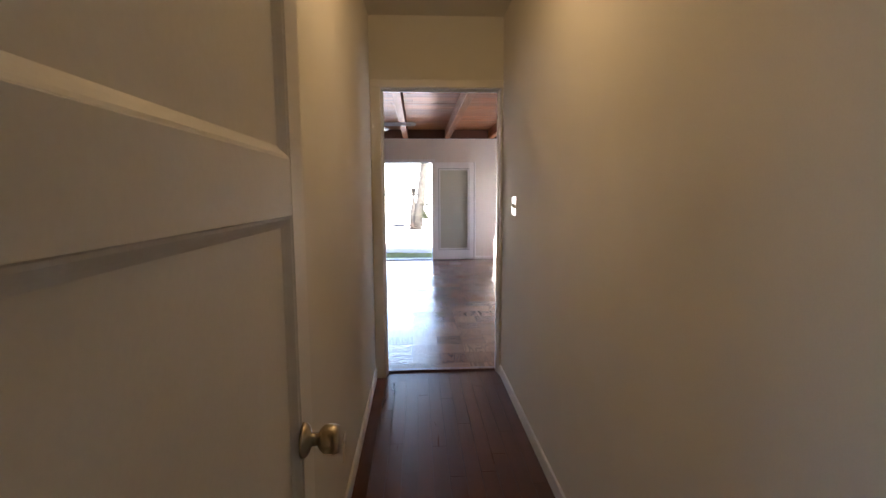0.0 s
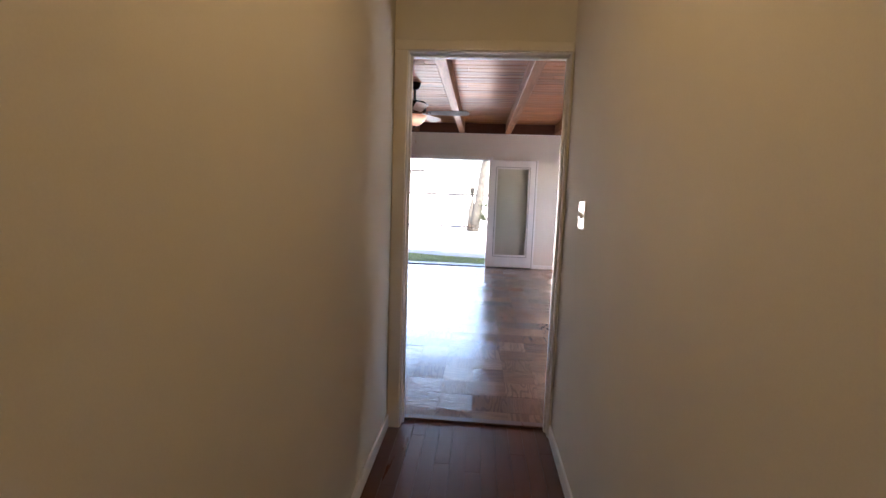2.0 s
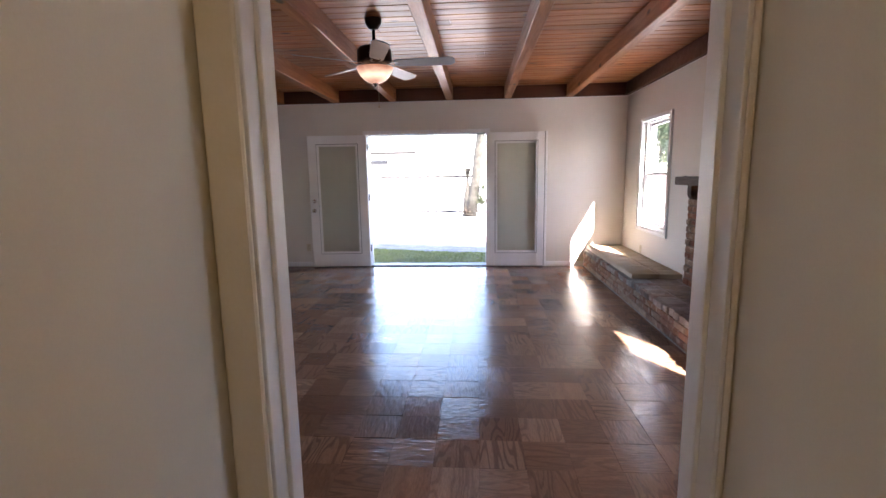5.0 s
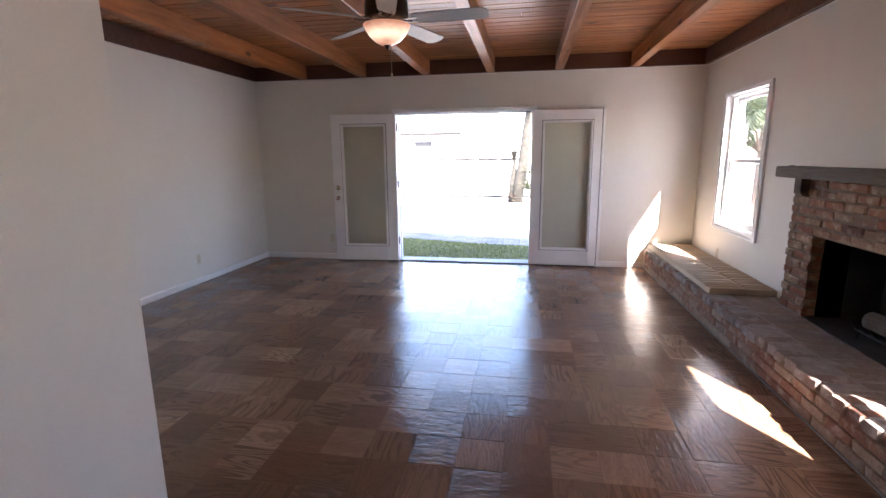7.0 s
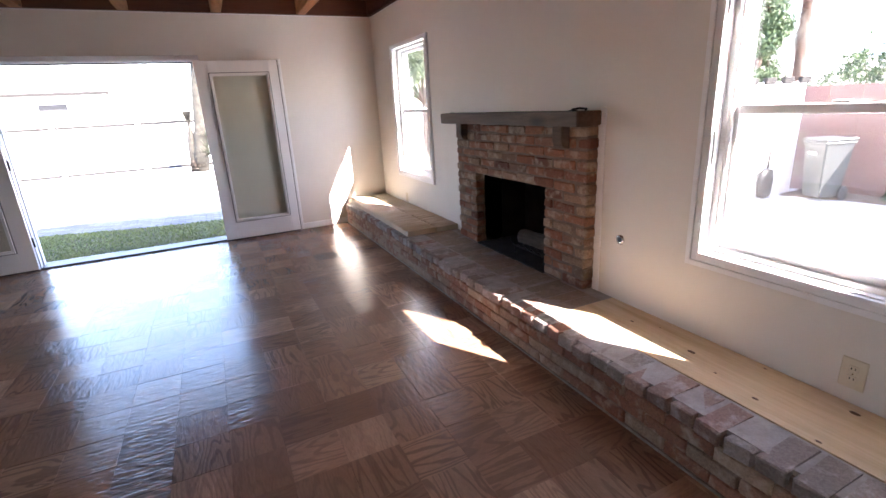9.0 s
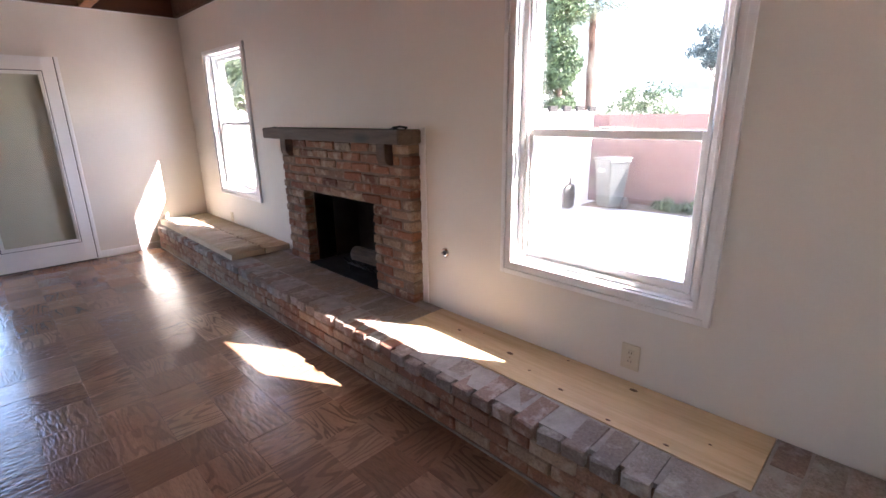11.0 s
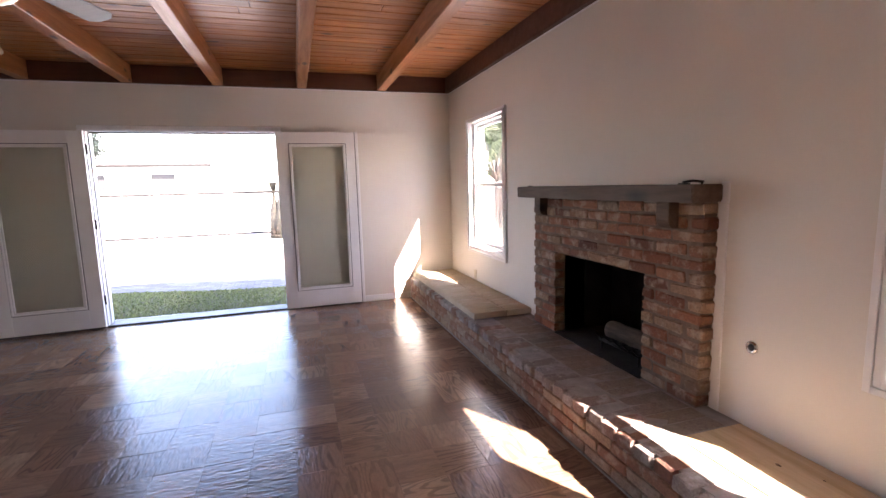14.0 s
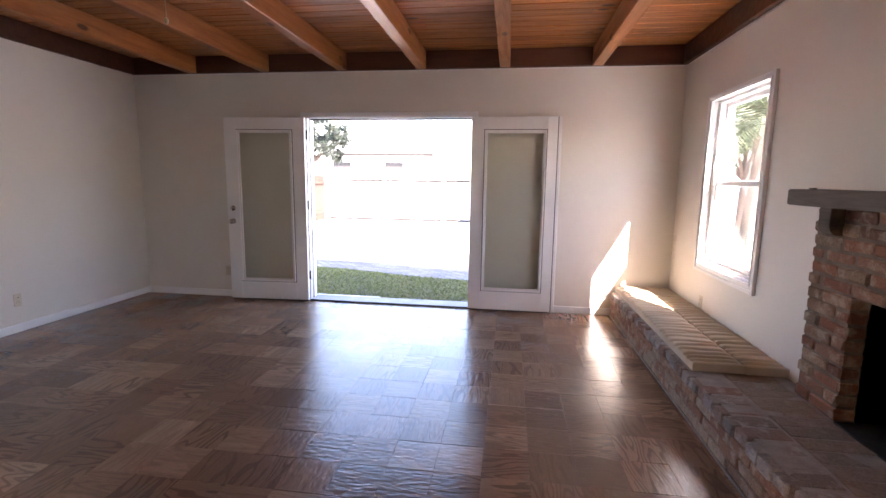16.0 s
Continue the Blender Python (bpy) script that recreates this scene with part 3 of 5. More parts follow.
def hung_window(name, W, label, meeting):
    y0, y1, z0, z1 = W
    win = thing(name, (XR, y0, z0), label, "window")
    win["kind"] = S
    w, h = y1 - y0, z1 - z0
    cas = bmesh.new()
    o = 0.064
    for lo, hi, t in ((-o, -o + 0.026, 0.022), (-o + 0.026, -0.012, 0.014), (-0.012, 0.004, 0.019)):
        wd = hi - lo
        frame_bars(cas, -t, 0.0, lo, w - lo, lo, h - lo * 0.5, wd, 0.002)
    part("casing", cas, TRIM, win, "stepped white wooden casing")
    part("liner", frame_bars(bmesh.new(), 0.0, 0.035, 0.001, w - 0.001, 0.001, h - 0.001, 0.010), TRIM, win)
    part("window_frame", frame_bars(bmesh.new(), 0.035, 0.13, 0.001, w - 0.001, 0.001, h - 0.001, 0.034, 0.003), VINYL, win, "white vinyl frame")
    mid = h * meeting
    up = part("upper_sash", frame_bars(bmesh.new(), 0.088, 0.116, 0.035, w - 0.035, mid - 0.018, h - 0.035, 0.034, 0.003), VINYL, win)
    part("pane", boxes((0.100, 0.104, 0.069, w - 0.069, mid + 0.016, h - 0.069)), GLASS, up).visible_shadow = False
    lowr = part("lower_sash", frame_bars(bmesh.new(), 0.052, 0.082, 0.035, w - 0.035, 0.035, mid + 0.018, 0.038, 0.003), VINYL, win)
    part("pane", boxes((0.065, 0.069, 0.073, w - 0.073, 0.073, mid - 0.02)), GLASS, lowr).visible_shadow = False
    part("insect_screen", boxes((0.120, 0.1215, 0.036, w - 0.036, 0.036, mid)), SCREEN, win, "grey woven insect screen").visible_shadow = False
    part("latch", boxes((0.030, 0.052, w / 2 - 0.03, w / 2 + 0.03, mid + 0.018, mid + 0.030), bevel=0.003), VINYL, lowr)
    for y in (0.040, w - 0.056):
        part("jamb_track", boxes((0.036, 0.050, y, y + 0.016, 0.036, h - 0.036), bevel=0.002), VINYL, win)


hung_window("window_1", W1, "white double-hung window beside the far hearth seat", 0.50)
hung_window("window_2", W2, "white double-hung window above the plywood hearth seat", 0.486)
# added window, never in view, whose daylight fills the hall from behind
back = thing("unseen_window", (BX0, BWY[0], 1.20), "small unseen window added to light the room behind the hall", "window")
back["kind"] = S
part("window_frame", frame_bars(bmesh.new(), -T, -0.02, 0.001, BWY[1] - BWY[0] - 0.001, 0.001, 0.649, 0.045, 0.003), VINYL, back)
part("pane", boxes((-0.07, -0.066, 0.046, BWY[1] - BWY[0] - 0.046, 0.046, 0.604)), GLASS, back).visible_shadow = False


# ---- double doors to the garden ----
FX0, FX1 = -1.67, 0.155
fr = thing("double_door_frame", (0, YF, 0), "white frame of the open double doors to the garden", "door frame")
fr["kind"] = S
part("jamb", boxes((-1.70, FX0, 0.0, 0.17, 0, 2.05), bevel=0.003), TRIM, fr)
part("jamb", boxes((FX1, 0.185, 0.0, 0.17, 0, 2.05), bevel=0.003), TRIM, fr)
part("head", boxes((-1.70, 0.185, 0.0, 0.17, 2.05, 2.08), bevel=0.003), TRIM, fr)
part("door_stop", boxes((FX0, FX0 + 0.012, 0.06, 0.10, 0, 2.05), bevel=0.002), TRIM, fr)
part("door_stop", boxes((FX0 + 0.012, FX1, 0.06, 0.10, 2.036, 2.05), bevel=0.002), RUBBER, fr, "dark weatherstrip")
part("casing", boxes((-1.735, 0.22, -0.014, 0.0, 2.062, 2.112), bevel=0.004), TRIM, fr)
part("casing", boxes((-1.735, -1.688, -0.014, 0.0, 0, 2.062), bevel=0.004), TRIM, fr)
part("casing", boxes((0.173, 0.22, -0.014, 0.0, 0, 2.062), bevel=0.004), TRIM, fr)
part("sill", boxes((FX0, FX1, -0.03, 0.20, 0.001, 0.018), bevel=0.004), ALU, fr, "aluminium threshold")
for z in (0.25, 1.05, 1.82):
    hg = part("hinge", moved(lathe([(0.009, 0), (0.009, 0.10)], 10), pose(FX0 + 0.004, -0.022, z)), BRONZE, fr, "dark bronze hinge")


def glazed_leaf(name, place, turn, sign, label, hardware):
    """A full-glass door leaf hinged at its origin, lying along sign * x; its seen face is at y = 0."""
    d = thing(name, place, label, "door", "garden double doors", turn)
    w, h, t = (0.908 if hardware else 0.876), 2.03, 0.042
    def sx(a, b):
        return (min(sign * a, sign * b), max(sign * a, sign * b))
    st = 0.132
    se = st if hardware else 0.100      # free stile
    part("stile", boxes((*sx(0.0, st), 0, t, 0, h), bevel=0.002), TRIM, d)
    part("stile", boxes((*sx(w - se, w), 0, t, 0, h), bevel=0.002), TRIM, d)
    part("rail", boxes((*sx(st, w - se), 0.0005, t, h - 0.125, h), bevel=0.001), TRIM, d)
    part("rail", boxes((*sx(st, w - se), 0.0005, t, 0, 0.20), bevel=0.001), TRIM, d)
    # grey strip that paints the shaded groove between leaf and bead
    gk = bmesh.new()
    xa, xb = sx(st, w - se)
    for q in ((xa, xa + 0.009, 0.2, h - 0.125), (xb - 0.009, xb, 0.2, h - 0.125), (xa + 0.009, xb - 0.009, 0.2, 0.209), (xa + 0.009, xb - 0.009, h - 0.134, h - 0.125)):
        box(gk, q[0], q[1], -0.001, 0.010, q[2], q[3])
    part("gap_shade", gk, GAPSHADE, d, "grey strip painted as the shadow gap round the glazing")
    bead = bmesh.new()
    for off, wd, pr in ((0.0, 0.014, 0.020), (0.014, 0.016, 0.010)):
        xa, xb = sx(st + 0.009 + off, w - se - 0.009 - off)
        za, zb = 0.209 + off, h - 0.134 - off
        box(bead, xa, xa + wd, -pr, 0.012, za, zb, 0.002)
        box(bead, xb - wd, xb, -pr, 0.012, za, zb, 0.002)
        box(bead, xa + wd, xb - wd, -pr, 0.012, za, za + wd, 0.002)
        box(bead, xa + wd, xb - wd, -pr, 0.012, zb - wd, zb, 0.002)
    part("glazing_bead", bead, TRIM, d)
    g = part("glass", boxes((*sx(st + 0.001, w - se - 0.001), 0.014, 0.020, 0.201, h - 0.126)), DOORGLASS, d, "faintly green door glass")
    g.visible_shadow = False
    part("sweep", boxes((*sx(0.01, w - 0.01), 0.006, t - 0.006, -0.012, 0.0)), RUBBER, d, "black rubber sweep")
    if not hardware:
        # thin black strip between the leaf and its cover strip
        part("edge_strip", boxes((*sx(w, w + 0.007), 0.006, t, 0.0, h)), RUBBER, d, "thin black strip down the free edge")
        part("astragal", boxes((*sx(w + 0.007, w + 0.040), -0.004, t - 0.006, -0.004, h + 0.006), bevel=0.005), TRIM, d, "rounded white cover strip")
    if hardware:
        x = sign * (w - 0.065)
        kn = part("knob", moved(lathe([(0.030, 0), (0.030, -0.008), (0.012, -0.012), (0.011, -0.035), (0.024, -0.044), (0.027, -0.058), (0.018, -0.068), (0.001, -0.069)], 20, "Y"), pose(x, 0, 0.89)), CHROME, d, "satin chrome knob")
        db = part("deadbolt", moved(lathe([(0.030, 0), (0.030, -0.009), (0.024, -0.014), (0.001, -0.015)], 20, "Y"), pose(x, 0, 1.035)), CHROME, d, "satin chrome deadbolt")
        part("thumb_turn", boxes((x - 0.005, x + 0.005, -0.030, -0.013, 1.018, 1.052), bevel=0.002), CHROME, db)
    return d


glazed_leaf("garden_door", (FX0, 6.448, 0.018), 3.8, -1, "white full-glass door leaf folded open against the wall, chrome knob", True)
glazed_leaf("garden_door", (FX1, 6.448, 0.018), 0.0, 1, "white full-glass door leaf folded open against the wall, no knob", False)

# ---- hall: open panel door, switch, outlet ----
door = thing("panel_door", (-0.400, -3.306, 0.0), "cream painted two-panel door standing open along the hall wall", "door", turn=0.25)
DW, DT, DH = 0.800, 0.035, 2.03
part("stile", boxes((0, DT, 0, 0.10, 0, DH), bevel=0.002), DOORPAINT, door)
part("stile", boxes((0, DT, DW - 0.092, DW, 0, DH), bevel=0.004), DOORPAINT, door)
for z0, z1 in ((0, 0.22), (1.36, 1.458), (DH - 0.11, DH)):
    part("rail", boxes((0, DT, 0.10, DW - 0.092, z0, z1), bevel=0.002), DOORPAINT, door)
for z0, z1 in ((0.22, 1.36), (1.458, DH - 0.11)):
    p = bmesh.new()
    y0, y1 = 0.10, DW - 0.092
    rings = []
    for g, d in ((0.0, 0.0015), (0.004, 0.003), (0.013, 0.011), (0.019, 0.0155)):   # a small rounded sticking, then the flat panel
        rings.append([p.verts.new((DT - d, y, z)) for y, z in ((y0 + g, z0 + g), (y1 - g, z0 + g), (y1 - g, z1 - g), (y0 + g, z1 - g))])
    for a, b in zip(rings, rings[1:]):
        for i in range(4):
            p.faces.new((a[i], a[(i + 1) % 4], b[(i + 1) % 4], b[i]))
    p.faces.new(rings[-1])
    box(p, 0.006, DT - 0.02, y0, y1, z0, z1)
    bmesh.ops.recalc_face_normals(p, faces=p.faces)
    part("panel", p, DOORPAINT, door)
kz = 0.950
kn = part("knob", moved(lathe([(0.031, 0), (0.031, 0.006), (0.024, 0.012), (0.012, 0.016), (0.011, 0.028), (0.019, 0.032), (0.026, 0.040), (0.0275, 0.056), (0.024, 0.066), (0.001, 0.067)], 24, "X"), pose(DT, DW - 0.085, kz)), BRASS, door, "aged brass door knob")
part("latch_plate", boxes((0.006, DT - 0.006, DW, DW + 0.002, kz - 0.028, kz + 0.028)), BRASS, door)


def wall_plate(name, place, turn, label, mat_, kind_, w=0.070, h=0.115):
    """A cover plate facing -y before turning; duplex sockets or toggles."""
    p = thing(name, place, label, "outlet" if kind_ == "outlet" else "switch", turn=turn)
    body = boxes((-w / 2, w / 2, -0.006, 0, -h / 2, h / 2), bevel=0.003)
    part("plate", body, mat_, p)
    if kind_ == "outlet":
        for dz in (0.021, -0.021):
            s = part("socket", boxes((-0.016, 0.016, -0.0085, -0.0055, dz - 0.014, dz + 0.014), bevel=0.002), mat_, p)
            part("slot", boxes((-0.008, -0.005, -0.0092, -0.0084, dz - 0.003, dz + 0.006)), DARKSLOT, s)
            part("slot", boxes((0.005, 0.008, -0.0092, -0.0084, dz - 0.003, dz + 0.006)), DARKSLOT, s)
        part("screw", moved(lathe([(0.003, -0.006), (0.003, -0.0075)], 10, "Y"), pose(0, 0, 0)), CHROME, p)
    else:
        for dx in ((-0.023, 0.023) if w > 0.1 else (0,)):
            part("toggle", moved(boxes((dx - 0.005, dx + 0.005, -0.018, -0.004, -0.010, 0.010), bevel=0.002), pose(0, 0, 0, 20 if dx > 0 else -20)), mat_, p)
            for dz in (0.03, -0.03):
                part("screw", moved(lathe([(0.003, -0.006), (0.003, -0.0075)], 10, "Y"), pose(dx, 0, dz)), CHROME, p)
    return p


wall_plate("light_switch", (HX1, -0.39, 1.317), -90, "glossy white light switch plate on the hall wall", WHITEPLASTIC, "switch", 0.118, 0.125)
wall_plate("outlet", (HX0, -1.46, 0.30), 90, "tan outlet plate low on the hall wall", ALMOND, "outlet")
wall_plate("outlet", (XR, 1.11, 0.39), -90, "almond duplex outlet above the plywood seat", ALMOND, "outlet", 0.085, 0.125)
wall_plate("outlet", (XR, 5.70, 0.385), -90, "almond duplex outlet above the cushions", ALMOND, "outlet")
wall_plate("outlet", (-2.69, YF, 0.31), 0, "almond duplex outlet beside the garden door", ALMOND, "outlet")
wall_plate("outlet", (XL, 4.97, 0.29), 90, "almond duplex outlet low on the plain wall", ALMOND, "outlet")

lamp = thing("hall_ceiling_light", (-0.02, -1.75, HALL_CEIL), "flush ceiling light in the hall", "ceiling light")
part("base", moved(lathe([(0.11, 0.0), (0.11, -0.02), (0.05, -0.025)], 24), pose(0, 0, 0)), BRASS, lamp)
part("bulb_holder", moved(lathe([(0.02, -0.02), (0.02, -0.06)], 12), pose(0, 0, 0)), WHITEPLASTIC, lamp)


# ---- bricks ----
def brick_meshes(name, size, material, count=6, rough=0.004, bevel=0.005):
    """A few worn bricks of one size, centred on the origin."""
    out = []
    for _ in range(count):
        bm = boxes((-size[0] / 2, size[0] / 2, -size[1] / 2, size[1] / 2, -size[2] / 2, size[2] / 2), bevel=bevel)
        for v in bm.verts:
            v.co += Vector((random.uniform(-rough, rough), random.uniform(-rough, rough), random.uniform(-rough, rough) * 0.7))
        bmesh.ops.recalc_face_normals(bm, faces=bm.faces)
        out.append(to_mesh(name, bm, material))
    return out


def jittered(x, y, z, rz=0.0, a=0.0015, turn=0.6):
    return pose(x + random.uniform(-a, a), y + random.uniform(-a, a), z + random.uniform(-a, a), random.uniform(-turn, turn), random.uniform(-turn, turn), rz + random.uniform(-turn, turn))


HY0, HY1 = SY1, YF
FB = (2.905, 3.83, 0.885)              # firebox: y, y, top z
FP = (2.50, 4.155, 1.29)               # brick face: y, y, top z
FPX = 2.147

# raised brick hearth along the whole wall
hearth = thing("hearth", (XR, 3.3, 0), "long raised brick hearth along the wall", "hearth")
hearth["kind"] = S
hx, hy = XR, 3.3
part("core", boxes((HEARTH_X + 0.015 - hx, -0.002, HY0 + 0.002 - hy, HY1 - 0.002 - hy, 0.0, HEARTH_Z - 0.022)), MORTAR_DARK, hearth, "dark mortar bed")
part("cap_mortar", boxes((HEARTH_X + 0.030 - hx, 1.863 - hx, HY0 + 0.002 - hy, HY1 - 0.002 - hy, HEARTH_Z - 0.022, HEARTH_Z - 0.0020),
                         (1.865 - hx, -0.002, 2.32 - hy, 4.5 - hy, HEARTH_Z - 0.022, HEARTH_Z - 0.004),
                         (1.865 - hx, -0.002, HY0 + 0.002 - hy, 0.532 - hy, HEARTH_Z - 0.022, HEARTH_Z - 0.004)), CAPMORTAR, hearth, "mortar between the cap bricks")
L, H, D = 0.202, 0.055, 0.09
course = brick_meshes("brick", (D, L, H), HEARTHBRICK)
half = brick_meshes("brick", (D, 0.092, H), HEARTHBRICK, 4)
for row in range(3):
    z = 0.014 + H / 2 + row * 0.0635
    y = HY0 - (0.105 if row % 2 else 0.0)
    while y < HY1 - 0.01:
        c = y + 0.105
        if c - 0.1 < HY0:
            piece("brick", random.choice(half), hearth, jittered(HEARTH_X + D / 2 - hx, HY0 + 0.052 - hy, z))
        elif c + 0.1 > HY1:
            piece("brick", random.choice(half), hearth, jittered(HEARTH_X + D / 2 - hx, min(y + 0.052, HY1 - 0.05) - hy, z))
        else:
            piece("brick", random.choice(course), hearth, jittered(HEARTH_X + D / 2 + random.uniform(-0.004, 0.004) - hx, c - hy, z))
        y += 0.21
cap = brick_meshes("cap_brick", (0.205, 0.0995, 0.062), CAPBRICK, 9, 0.004, 0.006)
y = HY0 + 0.055
while y < HY1 - 0.05:
    piece("cap_brick", random.choice(cap), hearth, jittered(HEARTH_X - 0.006 + 0.1025 - hx + random.uniform(-0.012, 0.008), y - hy, HEARTH_Z - 0.032 + random.uniform(-0.003, 0.002), 0, 0.002, 1.6))
    y += 0.1135
slab = brick_meshes("paver", (0.276, 0.0965, 0.05), SLATE, 6, 0.0025, 0.003)
y = 2.38
while y < 6.45:
    piece("paver", random.choice(slab), hearth, jittered(1.868 + 0.139 - hx, y - hy, HEARTH_Z - 0.027, 0, 0.0015, 0.5))
    y += 0.102
near = brick_meshes("paver", (0.176, 0.0965, 0.05), CAPBRICK, 4, 0.0025, 0.003)
for y in (0.266, 0.370, 0.474):
    for x in (1.960, 2.140):
        piece("paver", random.choice(near), hearth, jittered(x - hx, y - hy, HEARTH_Z - 0.027, 0, 0.001, 0.4))
part("shoe_strip", boxes((HEARTH_X - 0.006 - hx, HEARTH_X + 0.004 - hx, HY0 + 0.01 - hy, HY1 - 0.02 - hy, 0.0, 0.010), bevel=0.002), MORTAR, hearth, "thin pale strip at the floor")

# brick fireplace
fire = thing("fireplace", (XR, 3.33, HEARTH_Z), "red brick fireplace with a sooty open firebox", "fireplace")
fire["kind"] = S
fy, fz = 3.33, HEARTH_Z
cores = [(FPX + 0.008 - XR, 0.0, FP[0] + 0.012 - fy, FB[0] - 0.012 - fy, 0.0, FB[2] - fz), (FPX + 0.008 - XR, 0.0, FB[1] + 0.012 - fy, FP[1] - 0.012 - fy, 0.0, FB[2] - fz),
         (FPX + 0.008 - XR, 0.0, FP[0] + 0.012 - fy, FP[1] - 0.012 - fy, FB[2] - fz, FP[2] - fz)]
for dims in cores:
    part("core", boxes(dims), MORTAR_DARK, fire, "mortar between the bricks")
rows = 15
pitch = (FP[2] - HEARTH_Z) / rows
bl, bh, bd = 0.196, pitch - 0.011, 0.10
whole = brick_meshes("brick", (bd, bl, bh), BRICK, 9, 0.005, 0.008)
sized = {}
for r in range(rows):
    z = r * pitch + pitch / 2
    spans = [(FP[0], FB[0]), (FB[1], FP[1])] if z + fz < FB[2] - 0.01 else [(FP[0], FP[1])]
    for s0, s1 in spans:
        y = s0 - (0.104 if r % 2 else 0.0)
        while y < s1 - 0.005:
            a, b = max(y, s0), min(y + 0.207, s1)
            y += 0.207
            ln = b - a - 0.011
            if ln < 0.03:
                continue
            if abs(ln - bl) < 0.004:
                me = random.choice(whole)
            else:
                key = (round(ln, 2), random.randint(0, 1))
                if key not in sized:
                    sized[key] = brick_meshes("brick", (bd, key[0], bh), BRICK, 1, 0.005, 0.008)[0]
                me = sized[key]
            edge = (0.011 if r % 2 else -0.004) + 0.006 * random.random()
            shift = edge if b == FP[1] else (-edge if a == FP[0] else 0.0)
            piece("brick", me, fire, jittered(FPX + bd / 2 - XR + random.uniform(-0.004, 0.004) , (a + b) / 2 - fy + shift, z, 0, 0.002, 0.8))
# the firebox is a lined recess that runs back through the wall
solid_dims = [(0.0, 0.42, FB[0] - 0.03 - fy, FB[0] - fy, -0.02, FB[2] + 0.04 - fz), (0.0, 0.42, FB[1] - fy, FB[1] + 0.03 - fy, -0.02, FB[2] + 0.04 - fz),
              (0.0, 0.42, FB[0] - fy, FB[1] - fy, FB[2] - fz, FB[2] + 0.04 - fz), (0.42, 0.46, FB[0] - 0.03 - fy, FB[1] + 0.03 - fy, -0.04, FB[2] + 0.04 - fz),
              (-0.09, 0.42, FB[0] - fy, FB[1] - fy, -0.02, 0.004)]
for name, dims in zip(("firebox_side", "firebox_side", "firebox_top", "firebox_back", "firebox_floor"), solid_dims):
    part(name, boxes(dims), SOOT, fire, "soot-black firebox lining")
strip = solid("trim", boxes((XR - 0.012, XR, FP[0] - 0.052, FP[0] - 0.004, HEARTH_Z, 1.283), bevel=0.002), TRIM, "narrow white board beside the brick", "trim", kind=S)
solid("trim_2", boxes((XR - 0.012, XR, 2.445, 2.487, 1.284, 1.385), bevel=0.002), TRIM, "white patch of plaster at the mantel end", "trim", kind=S)

# log on a grate
grate = thing("fire_grate", (2.34, 3.25, HEARTH_Z + 0.004), "black iron fire grate in the firebox", "grate")
for y in (-0.22, -0.13, -0.04, 0.05, 0.14):
    part("bar", tube([(-0.14, y, 0.12), (-0.10, y, 0.075), (0.12, y, 0.075), (0.14, y, 0.10)], 0.008, 6), IRON, grate)
for x in (-0.09, 0.10):
    part("cross_bar", tube([(x, -0.25, 0.062), (x, 0.17, 0.062)], 0.008, 6), IRON, grate)
    for y in (-0.22, 0.14):
        part("leg", tube([(x, y, 0.0), (x, y, 0.062)], 0.007, 6), IRON, grate)
lg = bmesh.new()
n, m_ = 16, 9
rings = []
for j in range(m_ + 1):
    t_ = j / m_
    ring = []
    for i in range(n):
        a = 2 * math.pi * i / n
        r = 0.058 + 0.006 * noise.noise((math.cos(a) * 2, math.sin(a) * 2, t_ * 5))
        ring.append(lg.verts.new((r * math.cos(a), -0.22 + 0.44 * t_, r * math.sin(a))))
    rings.append(ring)
for a, b in zip(rings, rings[1:]):
    for i in range(n):
        lg.faces.new((a[i], a[(i + 1) % n], b[(i + 1) % n], b[i])).smooth = True
lg.faces.new(rings[0][::-1])
lg.faces.new(rings[-1])
bmesh.ops.recalc_face_normals(lg, faces=lg.faces)
log = solid("log", lg, LOGBARK, "pale barked firewood log on the grate", "log")
log.matrix_basis = pose(2.30, 3.12, HEARTH_Z + 0.150, 0, 0, 5)

# mantel and corbels
man = thing("mantel", (XR, 3.33, 1.29), "dark stained solid wood mantel shelf on two corbels", "mantel")
MY0, MY1, MX = 2.478, 4.245, 2.045
bm = boxes((MX - XR, -0.001, MY0 - 3.33, MY1 - 3.33, 0.002, 0.085))
bmesh.ops.subdivide_edges(bm, edges=[e for e in bm.edges if abs((e.verts[0].co - e.verts[1].co).y) > 1], cuts=14, use_grid_fill=True)
bmesh.ops.bevel(bm, geom=[e for e in bm.edges if len(e.link_faces) == 2 and e.calc_face_angle(0) > 1], offset=0.006, segments=2, affect="EDGES")
for v in bm.verts:
    v.co.x += 0.003 * noise.noise(v.co * 5)
    v.co.z += 0.002 * noise.noise(v.co * 4 + Vector((3, 1, 7)))
part("shelf", bm, MANTELWOOD, man)
